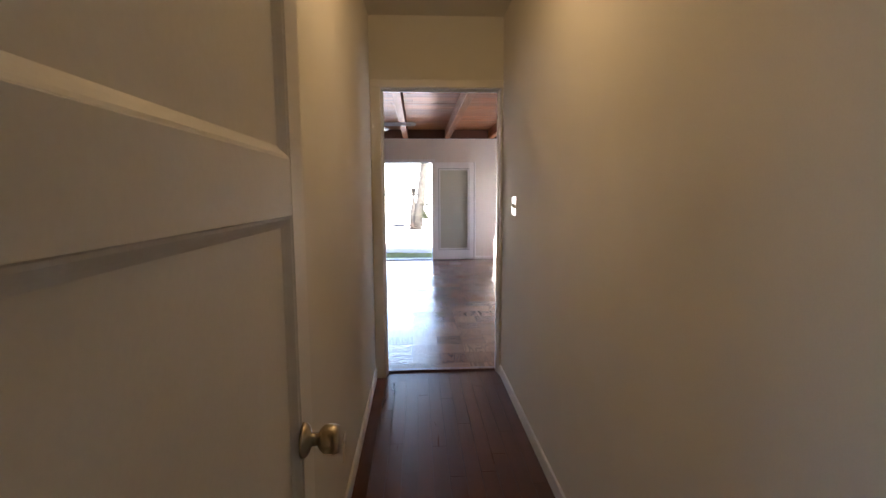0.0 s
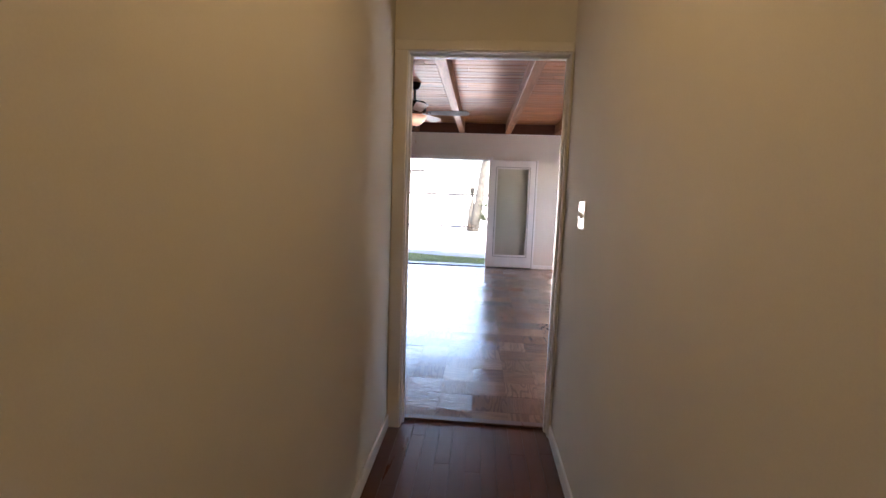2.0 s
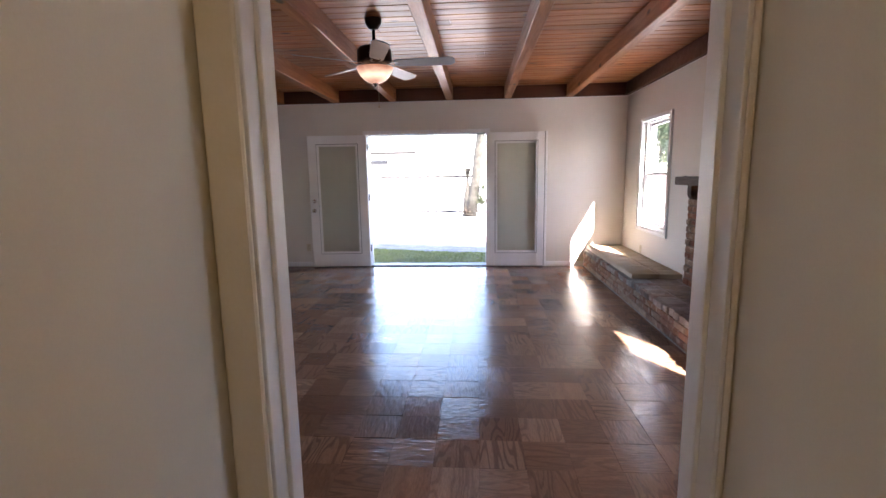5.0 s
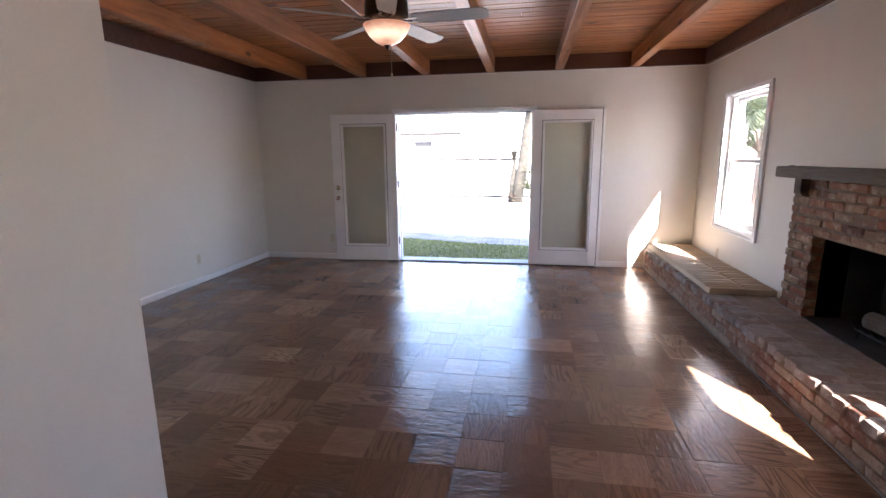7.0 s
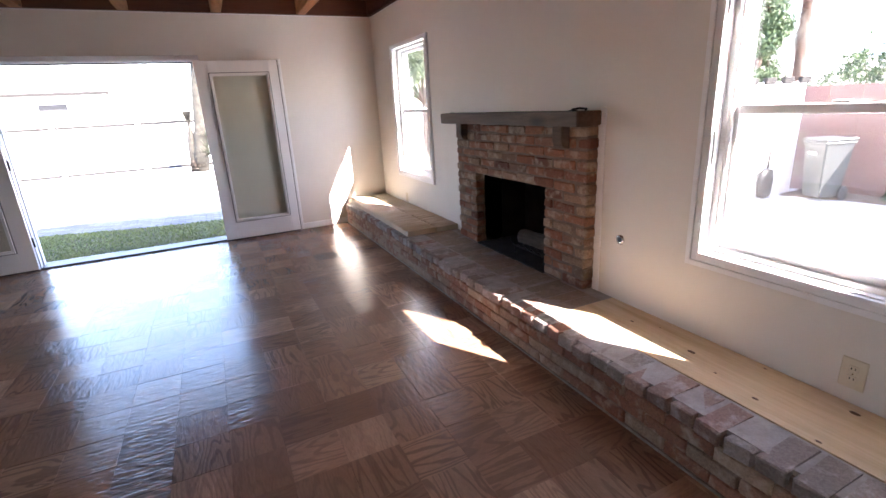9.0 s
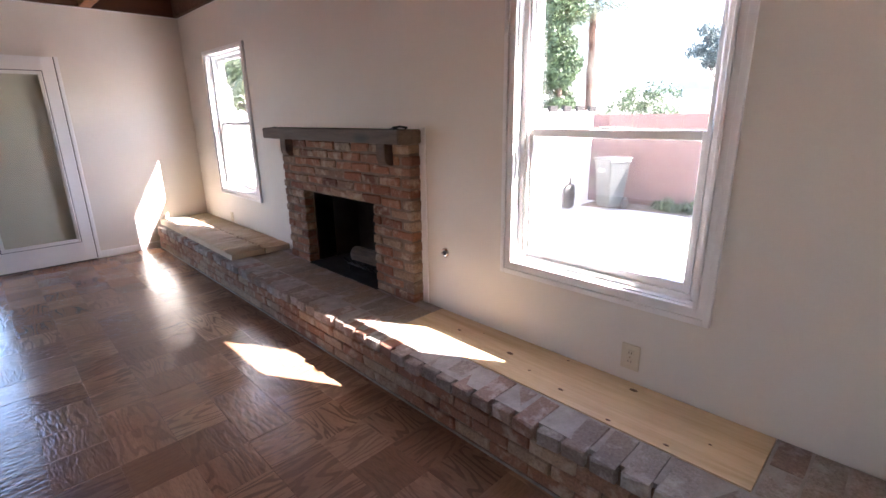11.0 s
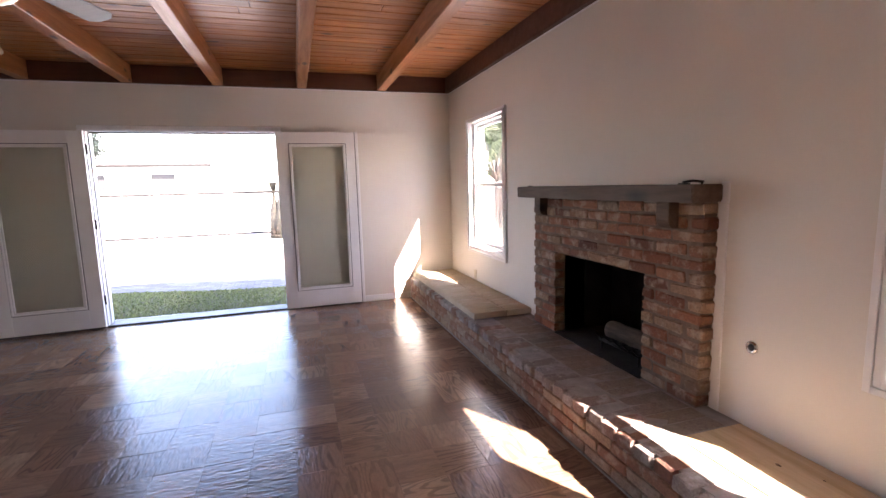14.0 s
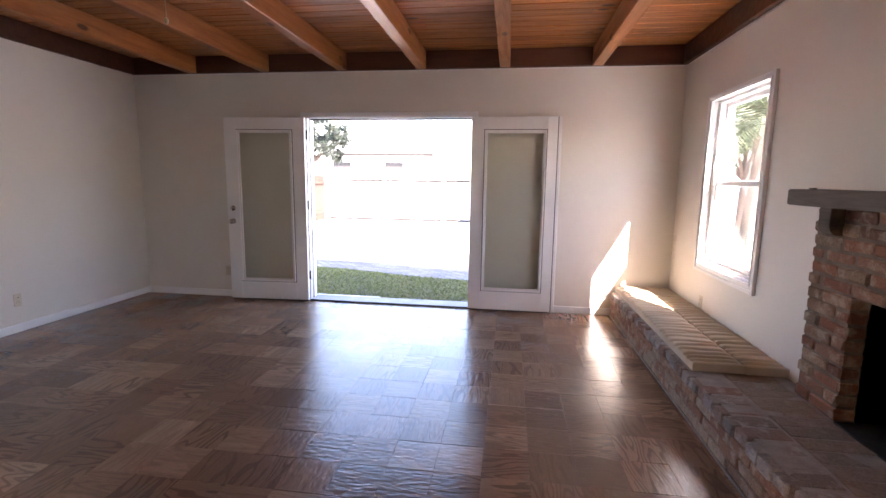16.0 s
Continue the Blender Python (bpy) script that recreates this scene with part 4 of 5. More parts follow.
for y in (2.70, 3.985):
    c = bmesh.new()
    prof = [(-0.152, 0.0), (-0.152, -0.090), (-0.140, -0.118), (-0.120, -0.132), (-0.085, -0.134), (-0.085, 0.0)]
    for s in (-0.043, 0.043):
        c.faces.new([c.verts.new((px, y - 3.33 + s, pz)) for px, pz in prof])
    c.verts.ensure_lookup_table()
    k = len(prof)
    for i in range(k):
        j = (i + 1) % k
        c.faces.new((c.verts[i], c.verts[j], c.verts[k + j], c.verts[k + i]))
    bmesh.ops.recalc_face_normals(c, faces=c.faces)
    bmesh.ops.bevel(c, geom=list(c.edges), offset=0.003, segments=1, affect="EDGES")
    part("corbel", c, MANTELWOOD, man)
hook = thing("metal_clip", (2.13, 2.56, 1.374), "small dark bent metal clip lying on the mantel", "clip")
part("loop", tube([(0.0, -0.05, 0.006), (0.03, -0.03, 0.012), (0.0, 0.0, 0.018), (-0.03, 0.03, 0.012), (0.0, 0.055, 0.006)], 0.006, 8), IRON, hook)
part("pad", boxes((-0.02, 0.02, 0.035, 0.075, 0.0, 0.008), bevel=0.002), IRON, hook)
nail = thing("metal_clip", (2.10, 4.13, 1.375), "tiny dark metal bit lying on the mantel", "clip")
part("bit", boxes((-0.012, 0.012, -0.015, 0.015, 0.0, 0.007), bevel=0.002), IRON, nail)

valve = thing("gas_valve", (XR, 2.295, 0.645), "round chrome gas valve plate with a dark key hole", "valve")
part("escutcheon", lathe([(0.030, 0.0), (0.030, -0.003), (0.023, -0.010), (0.020, -0.011), (0.016, -0.007)], 24, "X"), CHROME, valve)
part("key_hole", lathe([(0.016, -0.0072), (0.012, -0.009), (0.001, -0.0092)], 14, "X"), DARKSLOT, valve)


# ---- seat cushions on the far end of the hearth ----
def cushion(x0, x1, y0, y1, z0, h, seed, label):
    """A thin foam pad whose cover is gathered into sharp cross creases."""
    nx, ny = 16, 460
    lines, y = [], y0 + 0.05
    while y < y1 - 0.03:
        lines.append((y, random.uniform(-0.10, 0.10), random.uniform(0.55, 1.0), random.uniform(0, 50)))
        y += random.uniform(0.052, 0.095)
    bm = bmesh.new()
    top = []
    for j in range(ny + 1):
        rowv = []
        for i in range(nx + 1):
            u, v = i / nx, j / ny
            x, y = x0 + (x1 - x0) * u, y0 + (y1 - y0) * v
            ed = min(u * (x1 - x0), (1 - u) * (x1 - x0), v * (y1 - y0), (1 - v) * (y1 - y0))
            round_ = min(1.0, ed / 0.012)
            z = z0 + h - 0.009 * (1 - round_) ** 2 + 0.006 * min(1, ed / 0.06) + 0.003 * noise.noise((x * 6, y * 5, seed))
            for ly, slant, deep, ph in lines:
                c = ly + slant * (x - x0) + 0.016 * noise.noise((x * 7.0, ph, seed))
                d = y - c
                if abs(d) < 0.06:
                    fade = 0.55 + 0.6 * noise.noise((x * 5.0, ph, seed + 4))
                    z -= (0.040 * math.exp(-(d / 0.0145) ** 2) - 0.007 * math.exp(-((d - 0.018) / 0.014) ** 2)) * deep * max(0.45, min(1.0, fade + 0.3)) * (0.35 + 0.65 * round_)
            rowv.append(bm.verts.new((x, y, max(z, z0 + 0.007))))
        top.append(rowv)
    for j in range(ny):
        for i in range(nx):
            bm.faces.new((top[j][i], top[j][i + 1], top[j + 1][i + 1], top[j + 1][i])).smooth = True
    rim = [top[0][i] for i in range(nx + 1)] + [top[j][nx] for j in range(1, ny + 1)] + [top[ny][i] for i in range(nx - 1, -1, -1)] + [top[j][0] for j in range(ny - 1, 0, -1)]
    low = []
    for k, v in enumerate(rim):
        low.append(bm.verts.new((v.co.x + 0.003 * noise.noise((v.co.x * 20, v.co.y * 20, 3)), v.co.y + 0.003 * noise.noise((v.co.y * 20, v.co.x * 20, 8)), z0)))
    for k in range(len(rim)):
        q = (k + 1) % len(rim)
        bm.faces.new((rim[q], rim[k], low[k], low[q]))
    bm.faces.new(low[::-1])
    bmesh.ops.recalc_face_normals(bm, faces=bm.faces)
    return solid("seat_cushion", bm, FABRIC, label, "cushion", "hearth seat cushions")


CZ = HEARTH_Z + 0.003
cushion(1.700, 1.992, 4.37, 6.495, CZ, 0.055, 1.0, "long flat tan cushion with deep creases on the hearth seat")
cushion(1.997, 2.230, 4.36, 6.500, CZ, 0.055, 2.0, "long flat tan fabric cushion with creases, against the wall")

# plywood lid on the near end
ply = thing("plywood_board", (2.08, 1.48, HEARTH_Z), "unfinished pine plywood board with dark knots on the hearth", "board")
PY0, PY1, PX0, PX1 = 0.535, 2.325, 1.872, 2.228
part("sheet", boxes((PX0 - 2.08, PX1 - 2.08, PY0 - 1.48, PY1 - 1.48, -0.019, -0.002), bevel=0.001), PLY, ply)
for x, y, r in ((2.06, 1.655, 0.016), (1.99, 1.485, 0.007), (1.953, 1.29, 0.011), (2.17, 1.056, 0.015), (1.895, 1.037, 0.009), (1.905, 0.815, 0.009), (2.20, 1.40, 0.006), (2.078, 2.03, 0.010), (2.14, 1.90, 0.005), (2.02, 0.70, 0.006)):
    k = lathe([(r, 0.0), (r * 0.75, 0.0007), (r * 0.1, 0.0009)], 14)
    part("knot", moved(k, Matrix.Translation((x - 2.08, y - 1.48, -0.0022)) @ Matrix.Diagonal((0.75, 1.35, 1, 1))), KNOT, ply, "dark knot")

# ---- ceiling fan ----
fan = thing("ceiling_fan", (-0.84, 3.307, CEIL), "dark bronze five-blade ceiling fan with a lit glass bowl", "ceiling fan")
part("canopy", lathe([(0.020, -0.088), (0.040, -0.080), (0.064, -0.045), (0.070, -0.012), (0.070, 0.0)], 24), BRONZE, fan)
part("downrod", lathe([(0.013, -0.225), (0.013, -0.07)], 14), BRONZE, fan)
part("motor", lathe([(0.03, -0.375), (0.105, -0.370), (0.140, -0.352), (0.146, -0.330), (0.142, -0.252), (0.128, -0.232), (0.060, -0.218), (0.022, -0.205)], 32), BRONZE, fan)
part("light_kit", lathe([(0.06, -0.405), (0.082, -0.398), (0.082, -0.380), (0.05, -0.372)], 24), BRONZE, fan)
bowl = part("bowl", lathe([(0.006, -0.520), (0.045, -0.512), (0.088, -0.490), (0.122, -0.456), (0.143, -0.420), (0.152, -0.402), (0.157, -0.392), (0.150, -0.390), (0.134, -0.420), (0.112, -0.456), (0.082, -0.482), (0.04, -0.502), (0.004, -0.508)], 32, close=False), BOWL, fan, "glowing amber glass bowl")
part("finial", lathe([(0.003, -0.545), (0.010, -0.538), (0.012, -0.528), (0.022, -0.518), (0.020, -0.512)], 16), BRONZE, fan)
part("pull_chain", tube([(0.03, -0.02, -0.44), (0.03, -0.02, -0.70)], 0.0015, 6), BRASS, fan)
part("chain_bob", moved(lathe([(0.002, -0.018), (0.008, -0.012), (0.008, 0.0), (0.002, 0.008)], 12), pose(0.03, -0.02, -0.705)), BRASS, fan)
for k in range(5):
    a = radians(-2 + 72 * k)
    R = Matrix.Translation((0, 0, -0.362)) @ Matrix.Rotation(a, 4, "Z")
    iron = bmesh.new()
    for s in (-1, 1):
        for p, q in (((0.10, 0.012 * s), (0.15, 0.045 * s)), ((0.15, 0.045 * s), (0.21, 0.030 * s))):
            d = Vector((q[0] - p[0], q[1] - p[1], 0))
            nrm = Vector((-d.y, d.x, 0)).normalized() * 0.008
            vs = []
            for z in (-0.006, 0.0):
                vs.append([iron.verts.new((c[0] + e.x, c[1] + e.y, z)) for c, e in ((p, nrm), (q, nrm), (q, -nrm), (p, -nrm))])
            iron.faces.new(vs[0][::-1])
            iron.faces.new(vs[1])
            for i in range(4):
                iron.faces.new((vs[0][i], vs[0][(i + 1) % 4], vs[1][(i + 1) % 4], vs[1][i]))
    bmesh.ops.recalc_face_normals(iron, faces=iron.faces)
    br = part("blade_arm", moved(iron, R), BRONZE, fan)
    outline = [(0.17, -0.046), (0.21, -0.058), (0.628, -0.070), (0.640, -0.066), (0.674, -0.036), (0.676, -0.030), (0.676, 0.030), (0.674, 0.036), (0.640, 0.066), (0.628, 0.070), (0.21, 0.058), (0.17, 0.046)]
    b = bmesh.new()
    lo = [b.verts.new((x, y, 0.0)) for x, y in outline]
    hi = [b.verts.new((x, y, 0.006)) for x, y in outline]
    b.faces.new(lo[::-1])
    b.faces.new(hi)
    for i in range(len(outline)):
        j = (i + 1) % len(outline)
        b.faces.new((lo[i], lo[j], hi[j], hi[i]))
    tilt = Matrix.Translation((0, 0, 0.002)) @ Matrix.Rotation(radians(-13), 4, "X")
    part("blade", moved(b, R @ tilt), BLADE, fan)

# ---- garden ----
big = bmesh.new()
box(big, -400, 400, -400, 400, GROUND - 0.3, GROUND)
solid("ground", big, CONCRETE, "pale sunlit concrete and dry ground", "ground", kind=S)
solid("step", boxes((-1.95, -0.97, YF + 0.171, YF + 0.45, GROUND + 0.001, -0.035), bevel=0.008), CONCRETE, "short pale concrete step outside the doors", "step", kind=S)


def lawn_edge(x):
    return 8.34 - 0.22 * x + 0.05 * math.sin(x * 2.2)


soil_b = bmesh.new()
prev = None
for i in range(41):
    x = -6.0 + 0.2 * i
    a, b = soil_b.verts.new((x, YF + 0.43, GROUND + 0.012)), soil_b.verts.new((x, lawn_edge(x), GROUND + 0.012))
    if prev:
        soil_b.faces.new((prev[0], a, b, prev[1]))
    prev = (a, b)
solid("lawn_soil", soil_b, SOIL, "dark soil under the lawn strip", "soil", kind=S)

rng = np.random.default_rng(5)


def blades(count, area, edge, h0, h1):
    xs = rng.uniform(area[0], area[1], count)
    ys = rng.uniform(area[2], area[3], count)
    verts, faces = [], []
    for x, y in zip(xs, ys):
        if y > edge(x) + rng.normal(0, 0.03):
            continue
        a, h, w, ln = rng.uniform(0, 6.28), rng.uniform(h0, h1), rng.uniform(0.003, 0.006), rng.normal(0, 0.018, 2)
        dx, dy = math.cos(a) * w, math.sin(a) * w
        i = len(verts)
        z = GROUND + 0.01
        verts += [(x - dx, y - dy, z), (x + dx, y + dy, z), (x + ln[0] * 0.5 + dx * 0.6, y + ln[1] * 0.5 + dy * 0.6, z + h * 0.6), (x + ln[0] * 0.5 - dx * 0.6, y + ln[1] * 0.5 - dy * 0.6, z + h * 0.6), (x + ln[0] * 1.6, y + ln[1] * 1.6, z + h)]
        faces += [(i, i + 1, i + 2, i + 3), (i + 3, i + 2, i + 4)]
    me = bpy.data.meshes.new("lawn")
    me.from_pydata(verts, [], faces)
    me.materials.append(GRASSLEAF)
    return tagged(new("lawn", me), "strip of short green lawn outside the doors", "grass", kind="stuff")


blades(60000, (-3.6, 1.6, YF + 0.44, 9.7), lawn_edge, 0.015, 0.040)

# curved band of pavers beyond the lawn
path = solid("garden_path", boxes((-6, 3.0, 8.0, 10.9, GROUND + 0.001, GROUND + 0.004)), MORTAR, "curved band of grey pavers beyond the lawn", "path", kind=S)
pv = [to_mesh("paver", boxes((-0.097, 0.097, -0.048, 0.048, 0, 0.012), bevel=0.004), PAVER) for _ in range(1)][0]
count = 0
for r in range(7):
    for i in range(34):
        x = -4.6 + i * 0.2 + (0.1 if r % 2 else 0)
        y = lawn_edge(x) + 0.09 + r * 0.1
        piece("paver", pv, path, pose(x, y, GROUND + 0.003, 0, 0, -12.5 + random.uniform(-1, 1)))


# ---- fences and walls outside ----
def panel_fence(name, x0, x1, y, h, label, n, turn=0.0, material=WHITEFENCE):
    f = thing(name, (x0, y, GROUND), label, "fence", turn=turn)
    ln = x1 - x0
    step = ln / n
    post = to_mesh("post", boxes((-0.06, 0.06, -0.06, 0.06, 0, h + 0.03), bevel=0.008), material)
    # rails coloured near black to stand in for shadow gaps along the slats
    rail_t = to_mesh("top_shadow_rail", boxes((0.06, step - 0.06, -0.045, 0.045, h - 0.075, h), bevel=0.006), DARKLINE)
    rail_b = to_mesh("bottom_shadow_rail", boxes((0.06, step - 0.06, -0.045, 0.045, 0.02, 0.09), bevel=0.006), DARKLINE)
    pk = to_mesh("slat", boxes((0, 0.148, -0.012, 0.012, 0.08, h - 0.05), bevel=0.004), material)
    for i in range(n + 1):
        piece("post", post, f, pose(i * step, 0, 0))
    for i in range(n):
        piece("top_shadow_rail", rail_t, f, pose(i * step, 0, 0))
        piece("bottom_shadow_rail", rail_b, f, pose(i * step, 0, 0))
        k = int((step - 0.12) / 0.152)
        for j in range(k):
            piece("slat", pk, f, pose(i * step + 0.066 + j * 0.152, 0, 0))
    return f


panel_fence("white_fence", -6.2, 4.8, 18.4, 1.50, "long white panel fence closing the sunny back yard", 5)


def board_fence(name, place, turn, ln, h, label, material):
    f = thing(name, place, label, "fence", turn=turn)
    bd = to_mesh("board", boxes((0, 0.138, -0.01, 0.01, 0, h), bevel=0.003), material)
    rl = to_mesh("rail", boxes((0, ln, 0.01, 0.05, 0, 0.09), bevel=0.004), material)
    for i in range(int(ln / 0.143)):
        piece("board", bd, f, pose(i * 0.143, 0, random.uniform(-0.012, 0.012)))
    for z in (0.25, h - 0.3):
        piece("rail", rl, f, pose(0, 0, z))
    return f


board_fence("cedar_fence", (-6.24, 18.2, GROUND), -90, 7.2, 1.62, "weathered cedar board fence down the side of the yard", CEDAR)
board_fence("garden_fence", (4.3, 12.9, GROUND), 0, 2.6, 1.42, "low white board fence behind the small palm", WHITEFENCE)
side = board_fence("side_fence", (5.3, 4.50, GROUND), 0, 2.75, 1.60, "white painted board fence in the side yard", WHITEFENCE)
for i in range(7):
    part("cap_block", boxes((0.12 + i * 0.40, 0.34 + i * 0.40, -0.05, 0.012, 1.57, 1.66), bevel=0.006), DARKLINE, side, "dark cap block")

# red block wall
bw = thing("block_wall", (8.25, 0.9, GROUND), "low red concrete block wall in the side yard", "wall")
bw["kind"] = S
part("core", boxes((0.004, 0.14, -5.0, 3.75, 0.0, 1.515)), MORTAR_DARK, bw)
blk = to_mesh("block", boxes((0.0, 0.15, 0.0, 0.390, 0.0, 0.208), bevel=0.005), REDBLOCK)
for r in range(7):
    y = -5.0 - (0.2 if r % 2 else 0.0)
    while y < 3.5:
        piece("block", blk, bw, pose(random.uniform(-0.002, 0.002), y, r * 0.218))
        y += 0.4

# wheeled bin
bn = thing("wheeled_bin", (7.70, 3.92, GROUND), "pale grey-green wheeled refuse bin with closed lid", "bin", turn=-110)
bn.scale = (0.64, 0.64, 0.96)
b = bmesh.new()
lo = [b.verts.new(p) for p in ((-0.22, -0.25, 0.06), (0.22, -0.25, 0.06), (0.22, 0.22, 0.06), (-0.22, 0.22, 0.06))]
hi = [b.verts.new(p) for p in ((-0.28, -0.33, 0.82), (0.28, -0.33, 0.82), (0.28, 0.33, 0.82), (-0.28, 0.33, 0.82))]
b.faces.new(lo[::-1])
b.faces.new(hi)
for i in range(4):
    b.faces.new((lo[i], lo[(i + 1) % 4], hi[(i + 1) % 4], hi[i]))
bmesh.ops.bevel(b, geom=list(b.edges), offset=0.02, segments=2, affect="EDGES")
part("body", b, BINPLASTIC, bn)
part("rim", boxes((-0.30, 0.30, -0.35, 0.35, 0.80, 0.835), bevel=0.01), BINPLASTIC, bn)
lid = boxes((-0.305, 0.305, -0.36, 0.37, 0.837, 0.885), bevel=0.018)
part("lid", lid, BINPLASTIC, bn)
part("handle", tube([(-0.2, 0.40, 0.80), (0.2, 0.40, 0.80)], 0.016, 8), BINPLASTIC, bn)
for x in (-0.27, 0.27):
    w = part("wheel", moved(lathe([(0.04, -0.025), (0.10, -0.025), (0.11, -0.015), (0.11, 0.015), (0.10, 0.025), (0.04, 0.025)], 20, "X"), pose(x, 0.24, 0.11)), RUBBER, bn)
part("label_bar", boxes((-0.10, -0.02, -0.352, -0.335, 0.66, 0.70)), WHITEPLASTIC, bn, "pale sticker")
part("label_bar", boxes((0.0, 0.08, -0.352, -0.335, 0.66, 0.70)), WHITEPLASTIC, bn, "pale sticker")
# dark slanted bar with a rounded body, its kind unknown
tool = thing("dark_shape", (7.25, 4.42, GROUND), "dark slanting thing by the side fence", "tool")
part("handle", tube([(0.0, 0.0, 0.05), (0.10, 0.04, 0.75)], 0.014, 8), IRON, tool)
part("scoop", moved(lathe([(0.02, 0.0), (0.15, 0.04), (0.17, 0.30), (0.13, 0.40), (0.03, 0.42)], 16), Matrix.Diagonal((1, 0.35, 1, 1))), IRON, tool)


# ---- planting ----
def leaf_mesh(name, clumps, count, size, material):
    """Many small leaves round uneven clump centres (x, y, z, radius)."""
    verts, faces = [], []
    w = np.array([c[3] ** 2 for c in clumps])
    pick = rng.choice(len(clumps), count, p=w / w.sum())
    for k in pick:
        cx, cy, cz, r = clumps[k]
        d = rng.normal(size=3)
        d /= np.linalg.norm(d)
        p = np.array((cx, cy, cz)) + d * r * rng.uniform(0.35, 1.08) * np.array((1, 1, 0.85))
        a = rng.normal(size=3)
        a /= np.linalg.norm(a)
        b_ = np.cross(a, rng.normal(size=3))
        b_ /= np.linalg.norm(b_) + 1e-9
        s = size * rng.uniform(0.6, 1.4)
        i = len(verts)
        verts += [tuple(p - a * s), tuple(p + b_ * s * 0.42), tuple(p + a * s), tuple(p - b_ * s * 0.42)]
        faces.append((i, i + 1, i + 2, i + 3))
    me = bpy.data.meshes.new(name)
    me.from_pydata(verts, [], faces)
    me.materials.append(material)
    return me


def tree(name, place, height, r0, clumps, count, size, material, label, lean=(0.0, 0.0)):
    t_ = thing(name, place, label, "tree")
    pts = [(lean[0] * k / 6, lean[1] * k / 6, height * k / 6) for k in range(7)]
    part("trunk", tube(pts, [r0 * (1 - 0.09 * k) for k in range(7)], 10), BARK, t_)
    for c in clumps[:6]:
        base = Vector(pts[4])
        tip = Vector(c[:3])
        part("limb", tube([base, base.lerp(tip, 0.5) + Vector((0, 0, 0.1)), tip], [r0 * 0.45, r0 * 0.3, r0 * 0.1], 7), BARK, t_)
    ob = new("crown", leaf_mesh("crown", clumps, count, size, material))
    ob.parent = t_
    return t_


def puffs(n, cx, cy, cz, sx, sy, sz, r0, r1):
    return [(cx + rng.uniform(-sx, sx), cy + rng.uniform(-sy, sy), cz + rng.uniform(-sz, sz), rng.uniform(r0, r1)) for _ in range(n)]


def palm(name, place, height, r, label, lean, fronds, length, skirt, bark=PALMBARK):
    p = thing(name, place, label, "palm")
    pts = [(lean[0] * (k / 10) ** 1.5, lean[1] * (k / 10) ** 1.5, height * k / 10) for k in range(11)]
    part("trunk", tube(pts, [r * (1.15 - 0.03 * k + 0.04 * (k % 2)) for k in range(11)], 12), bark, p)
    tip = Vector(pts[-1])
    for f in range(fronds):
        dry = f < skirt
        a, up = rng.uniform(0, 6.28), (rng.uniform(-1.4, -0.8) if dry else rng.uniform(-0.1, 1.1))
        ln = length * (rng.uniform(0.35, 0.6) if dry else rng.uniform(0.8, 1.1))
        d = Vector((math.cos(a) * math.cos(up), math.sin(a) * math.cos(up), math.sin(up)))
        pos, verts, faces = (Vector(pts[int(rng.integers(6, 11))]) if dry else tip.copy()), [], []
        side = Vector((-math.sin(a), math.cos(a), 0))
        n = 22
        for k in range(n):
            nxt = pos + d * (ln / n)
            d = (d + Vector((0, 0, -0.055 - 0.02 * (k / n)))).normalized()
            w = 0.32 * ln * math.sin(math.pi * min(1.0, 0.12 + 0.86 * k / n))
            for s in (-1, 1):
                t2 = nxt + side * s * w * rng.uniform(0.75, 1.0) + d * 0.18 * ln * 0.5 - Vector((0, 0, w * 0.5))
                i = len(verts)
                verts += [tuple(pos), tuple(pos + d * 0.022 * ln), tuple(t2)]
                faces.append((i, i + 1, i + 2))
            pos = nxt
        me = bpy.data.meshes.new("frond")
        me.from_pydata(verts, [], faces)
        me.materials.append(DRYFROND if dry else FROND)
        ob = new("frond", me)
        ob.parent = p
    return p


palm("palm_tree", (14.0, 7.88, GROUND), 4.35, 0.115, "tall palm with a reddish trunk and hanging dry fronds", (0.1, 0.12), 50, 2.4, 26)
tree("ivy_tree", (12.4, 7.95, GROUND), 4.6, 0.10, puffs(90, 0, 0.02, 3.0, 0.40, 0.42, 2.6, 0.2, 0.40), 60000, 0.042, LEAF, "tall narrow dark green tree behind the side fence")
tree("garden_tree", (17.0, 7.6, GROUND), 1.4, 0.05, puffs(26, 0, 0, 1.7, 0.7, 1.3, 0.6, 0.18, 0.45), 4200, 0.055, LEAF, "light green shrubby tree behind the side fence")
tree("garden_tree", (22.0, 6.6, GROUND), 3.4, 0.09, puffs(34, 0, 0.0, 4.0, 1.2, 1.15, 0.7, 0.2, 0.5), 12000, 0.065, LEAFBLUE, "distant blue-green tree behind a low house")
tree("garden_tree", (24.0, 12.3, GROUND), 2.2, 0.15, puffs(26, 0, 0, 2.5, 1.7, 2.2, 0.6, 0.2, 0.5), 4000, 0.075, LEAF, "distant light green trees beyond the block wall")
tree("garden_tree", (-8.6, 21.5, GROUND), 2.6, 0.16, puffs(30, 0.4, 0, 3.1, 1.3, 0.9, 0.95, 0.2, 0.5), 6500, 0.085, LEAFGREY, "dark leafy tree behind the yard fences")
tree("lemon_tree", (5.35, 12.1, GROUND), 2.4, 0.09, puffs(12, 0, 0.2, 2.9, 0.7, 0.9, 0.9, 0.3, 0.55), 8000, 0.06, LEAF, "leafy green tree seen outside the far window")
palm("palm_tree", (4.95, 11.0, GROUND), 2.55, 0.07, "short palm with drooping fronds outside the far window", (0.1, -0.1), 48, 1.5, 30, YUCCABARK)

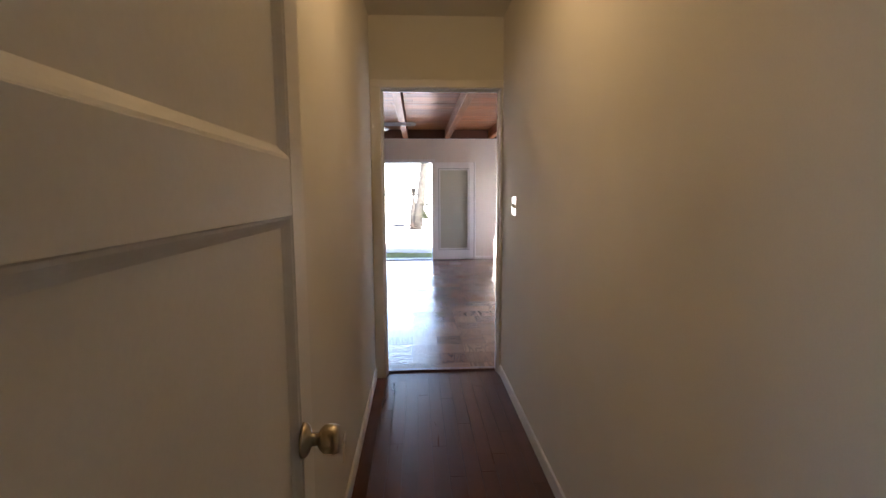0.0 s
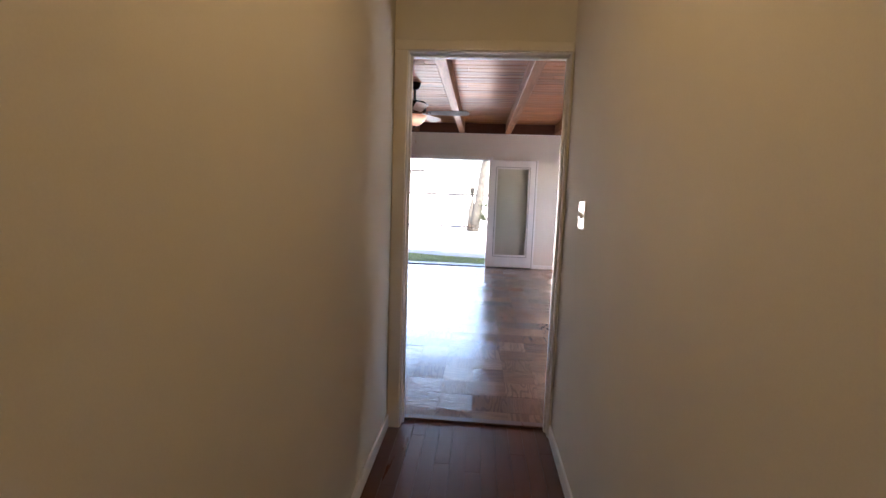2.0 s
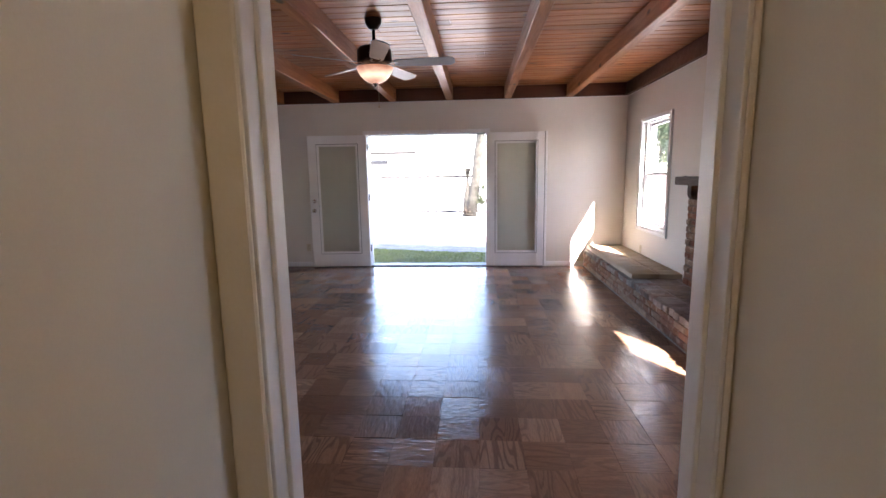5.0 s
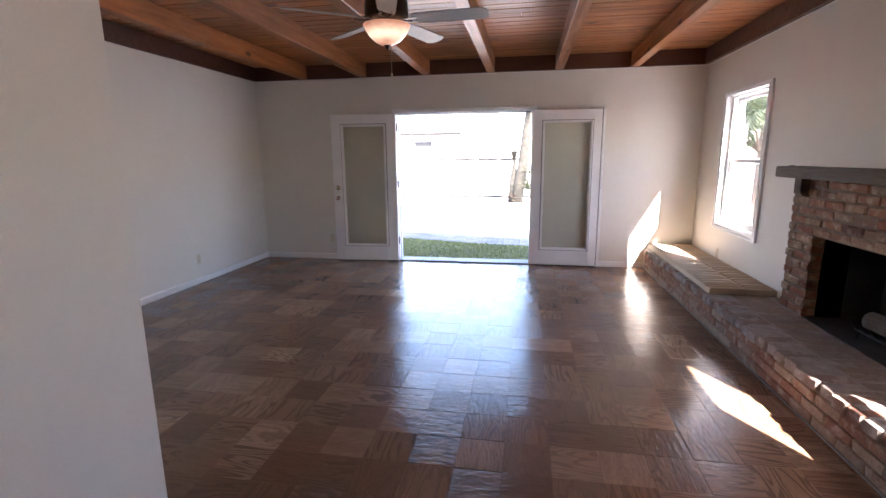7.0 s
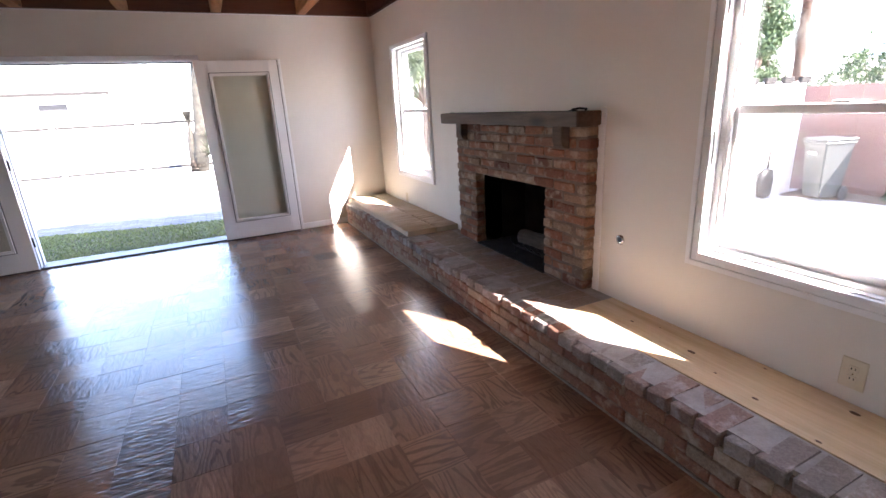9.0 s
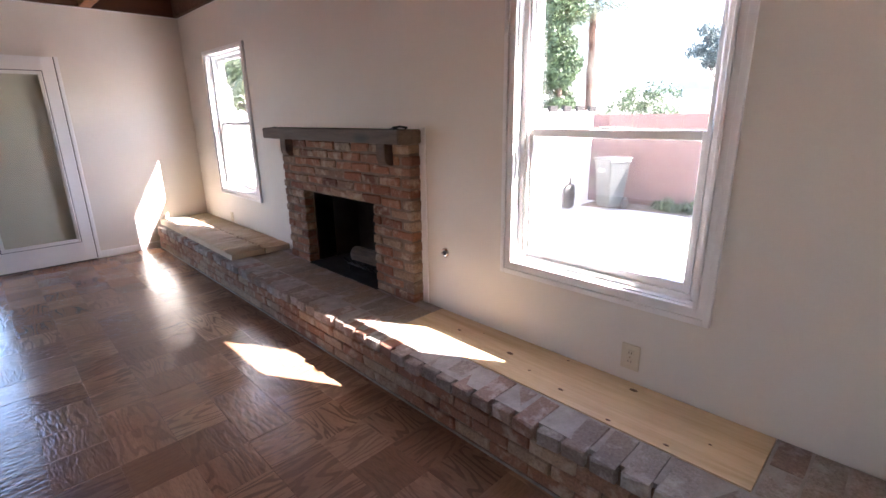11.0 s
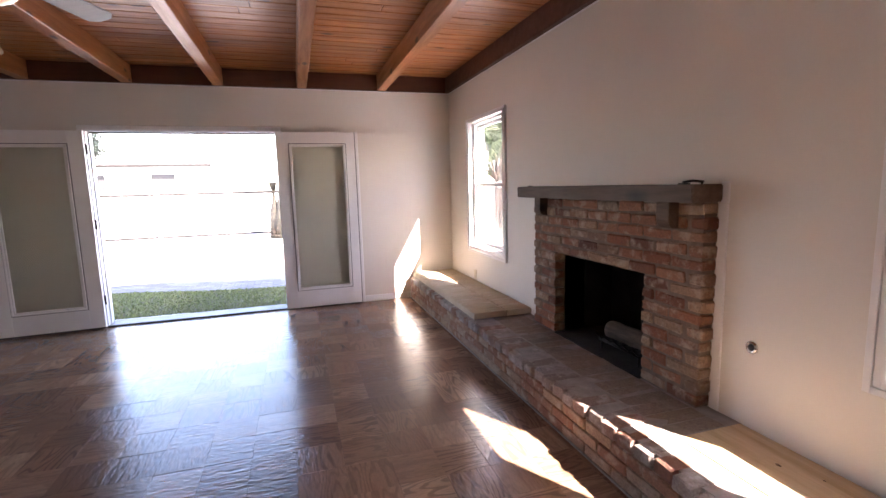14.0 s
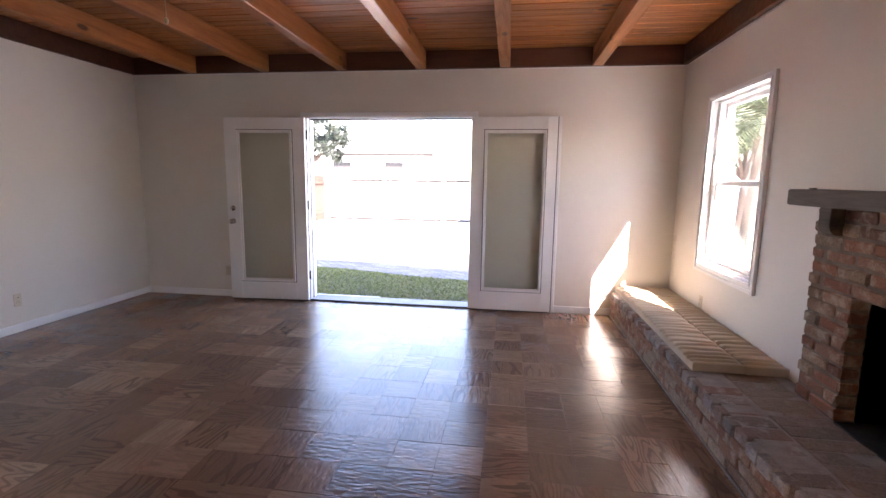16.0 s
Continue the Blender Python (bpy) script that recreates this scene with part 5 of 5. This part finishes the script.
# leaning yucca trunk in the back yard
yu = thing("yucca", (-0.22, 16.5, GROUND), "leaning yucca with a dark rough trunk and leaves at its foot", "yucca")
part("trunk", tube([(0, 0, 0), (0.12, 0, 0.7), (0.22, 0, 1.4), (0.30, 0, 2.2), (0.42, 0, 3.2)], [0.24, 0.20, 0.18, 0.17, 0.15], 10), YUCCABARK, yu)
part("stub", tube([(-0.12, 0.1, 0), (-0.08, 0.1, 0.9), (-0.10, 0.1, 1.75)], [0.17, 0.15, 0.13], 10), YUCCABARK, yu)
for cx, cz, cnt, ln, mt in ((0.42, 3.1, 110, 0.9, FROND), (0.40, 0.45, 110, 0.7, FROND), (0.45, 1.0, 60, 0.55, FROND), (-0.1, 0.12, 90, 0.4, DRYFROND)):
    verts, faces = [], []
    for _ in range(cnt):
        d = rng.normal(size=3)
        d[2] = abs(d[2]) * 0.8
        d /= np.linalg.norm(d)
        sd = np.cross(d, (0, 0, 1.0))
        sd = sd / (np.linalg.norm(sd) + 1e-6) * 0.022
        o = np.array((cx, -0.1, cz))
        i = len(verts)
        verts += [tuple(o - sd), tuple(o + sd), tuple(o + d * ln + (0, 0, -0.05))]
        faces.append((i, i + 1, i + 2))
    me = bpy.data.meshes.new("leaves")
    me.from_pydata(verts, [], faces)
    me.materials.append(mt)
    ob = new("leaves", me)
    ob.parent = yu

# weeds along the block wall's foot
for x, y in ((8.0, 3.1), (8.02, 2.75), (8.0, 2.35), (8.05, 1.9)):
    wd = new("weed", leaf_mesh("weed", [(0, 0, 0.10, 0.14), (0.03, 0.14, 0.08, 0.11), (0.0, -0.13, 0.07, 0.1)], 260, 0.05, LEAF))
    wd.location = (x, y, GROUND)
    tagged(wd, "low green weed at the foot of the block wall", "weed", "weeds by the wall")
# dark soil drawn out to the curved edge of the wall-foot shade
bed = bmesh.new()
last = None
for i in range(43):
    y = -4.0 + 0.2 * i
    x = 7.86 - 0.16 * (y - 3.1) ** 2 if y > 2.0 else 7.67 + 0.12 * math.sin(y)
    pair = [bed.verts.new((q, y, GROUND + z)) for q, z in ((x, 0.001), (x + 0.04, 0.02), (8.235, 0.03))]
    if last:
        for k in (0, 1):
            bed.faces.new((last[k], last[k + 1], pair[k + 1], pair[k]))
    last = pair
bmesh.ops.recalc_face_normals(bed, faces=bed.faces)
solid("shaded_bed", bed, SOIL, "soil bed darkening the shaded ground along the block wall, curved edge", "soil", kind=S)


# ---- neighbouring houses ----
def house(name, place, turn, w, d, h, rise, label, windows, edge=DARKLINE):
    ho = thing(name, place, label, "house", turn=turn)
    part("wall", boxes((-w / 2, w / 2, -d / 2, d / 2, 0, h)), STUCCO, ho)
    rf = bmesh.new()
    o = 0.5
    e = [rf.verts.new(p) for p in ((-w / 2 - o, -d / 2 - o, h - 0.05), (w / 2 + o, -d / 2 - o, h - 0.05), (w / 2 + o, d / 2 + o, h - 0.05), (-w / 2 - o, d / 2 + o, h - 0.05))]
    r = [rf.verts.new(p) for p in ((-w / 2 - o, 0, h + rise), (w / 2 + o, 0, h + rise))]
    for q in ((e[0], e[1], r[1], r[0]), (e[2], e[3], r[0], r[1]), (e[1], e[2], r[1]), (e[3], e[0], r[0]), (e[3], e[2], e[1], e[0])):
        rf.faces.new(q)
    bmesh.ops.recalc_face_normals(rf, faces=rf.faces)
    part("roof", rf, SHINGLE, ho)
    part("fascia", boxes((-w / 2 - o, w / 2 + o, -d / 2 - o - 0.03, -d / 2 - o, h - 0.16, h - 0.03)), edge, ho)
    for x in windows:
        wn = part("window", boxes((x - 0.55, x + 0.55, -d / 2 - 0.03, -d / 2 + 0.02, 1.6, 2.45), bevel=0.01), TRIM, ho)
        part("pane", boxes((x - 0.48, x + 0.48, -d / 2 - 0.036, -d / 2 - 0.031, 1.67, 2.38)), DARKSLOT, wn)
    return ho


house("house", (-6.3, 29.0, GROUND), 0, 5.0, 7.0, 2.85, 0.8, "low pale stucco house behind the back fence", (-1.9, 0.9))
house("house", (22.0, 10.6, GROUND), -60, 9.0, 6.0, 2.1, 1.0, "low pale stucco house beyond the block wall", (), STUCCO)

# ---- parquet blocks, the nearest 300 as pieces and the rest joined ----
TX, TY = 0.231, 0.246
OX, OY = 0.018, 2.56


def block(bm, x0, x1, y0, y1, uvl):
    off = (random.uniform(0, 60), random.uniform(0, 60))
    across = random.random() < 0.5
    tx, ty, dz = random.gauss(0, 0.0030), random.gauss(0, 0.0030), random.uniform(-0.0006, 0.0006)
    cx, cy = (x0 + x1) / 2, (y0 + y1) / 2
    g, c = 0.0002, 0.0005
    def hgt(x, y):
        return dz + (x - cx) * tx + (y - cy) * ty
    rings = []
    for ins, drop in ((g, 0.006), (g, 0.0003), (g + c, 0.0)):
        q = ((x0 + ins, y0 + ins), (x1 - ins, y0 + ins), (x1 - ins, y1 - ins), (x0 + ins, y1 - ins))
        rings.append([bm.verts.new((x, y, hgt(x, y) - drop)) for x, y in q])
    fs = [bm.faces.new(rings[2])]
    for a, b in zip(rings, rings[1:]):
        for i in range(4):
            fs.append(bm.faces.new((a[i], a[(i + 1) % 4], b[(i + 1) % 4], b[i])))
    for f in fs:
        for lp in f.loops:
            u, v = lp.vert.co.x - cx, lp.vert.co.y - cy
            lp[uvl].uv = (off[0] + (v if across else u), off[1] + (u if across else v))


variants = []
for k in range(40):
    bm = bmesh.new()
    block(bm, -TX / 2, TX / 2, -TY / 2, TY / 2, bm.loops.layers.uv.new("UVMap"))
    variants.append(to_mesh("parquet_block", bm, PARQUET))
rest = bmesh.new()
rest_uv = rest.loops.layers.uv.new("UVMap")
made = 0
i0, i1 = math.floor((XL - OX) / TX), math.ceil((HEARTH_X + 0.02 - OX) / TX)
j0, j1 = math.floor((SY1 + 0.02 - OY) / TY), math.ceil((YF - OY) / TY)
for j in range(j0, j1):
    for i in range(i0, i1):
        x0, x1 = max(OX + i * TX, XL), min(OX + (i + 1) * TX, HEARTH_X + 0.02)
        y0, y1 = max(OY + j * TY, SY0 + 0.15), min(OY + (j + 1) * TY, YF - 0.02)
        if x1 - x0 < 0.01 or y1 - y0 < 0.01 or (x1 < STUB[0] and y1 < STUB[1] - 0.2):
            continue
        fullsize = x1 - x0 > TX - 0.001 and y1 - y0 > TY - 0.001
        if fullsize and -1.6 < x0 and y0 < 6.0 and made < 300:
            piece("parquet_block", variants[(i * 7 + j * 13) % 40], floor, pose((x0 + x1) / 2, (y0 + y1) / 2, 0))
            made += 1
        else:
            block(rest, x0, x1, y0, y1, rest_uv)
ob = part("parquet_rest", rest, PARQUET, floor)
ob["kind"] = "stuff"
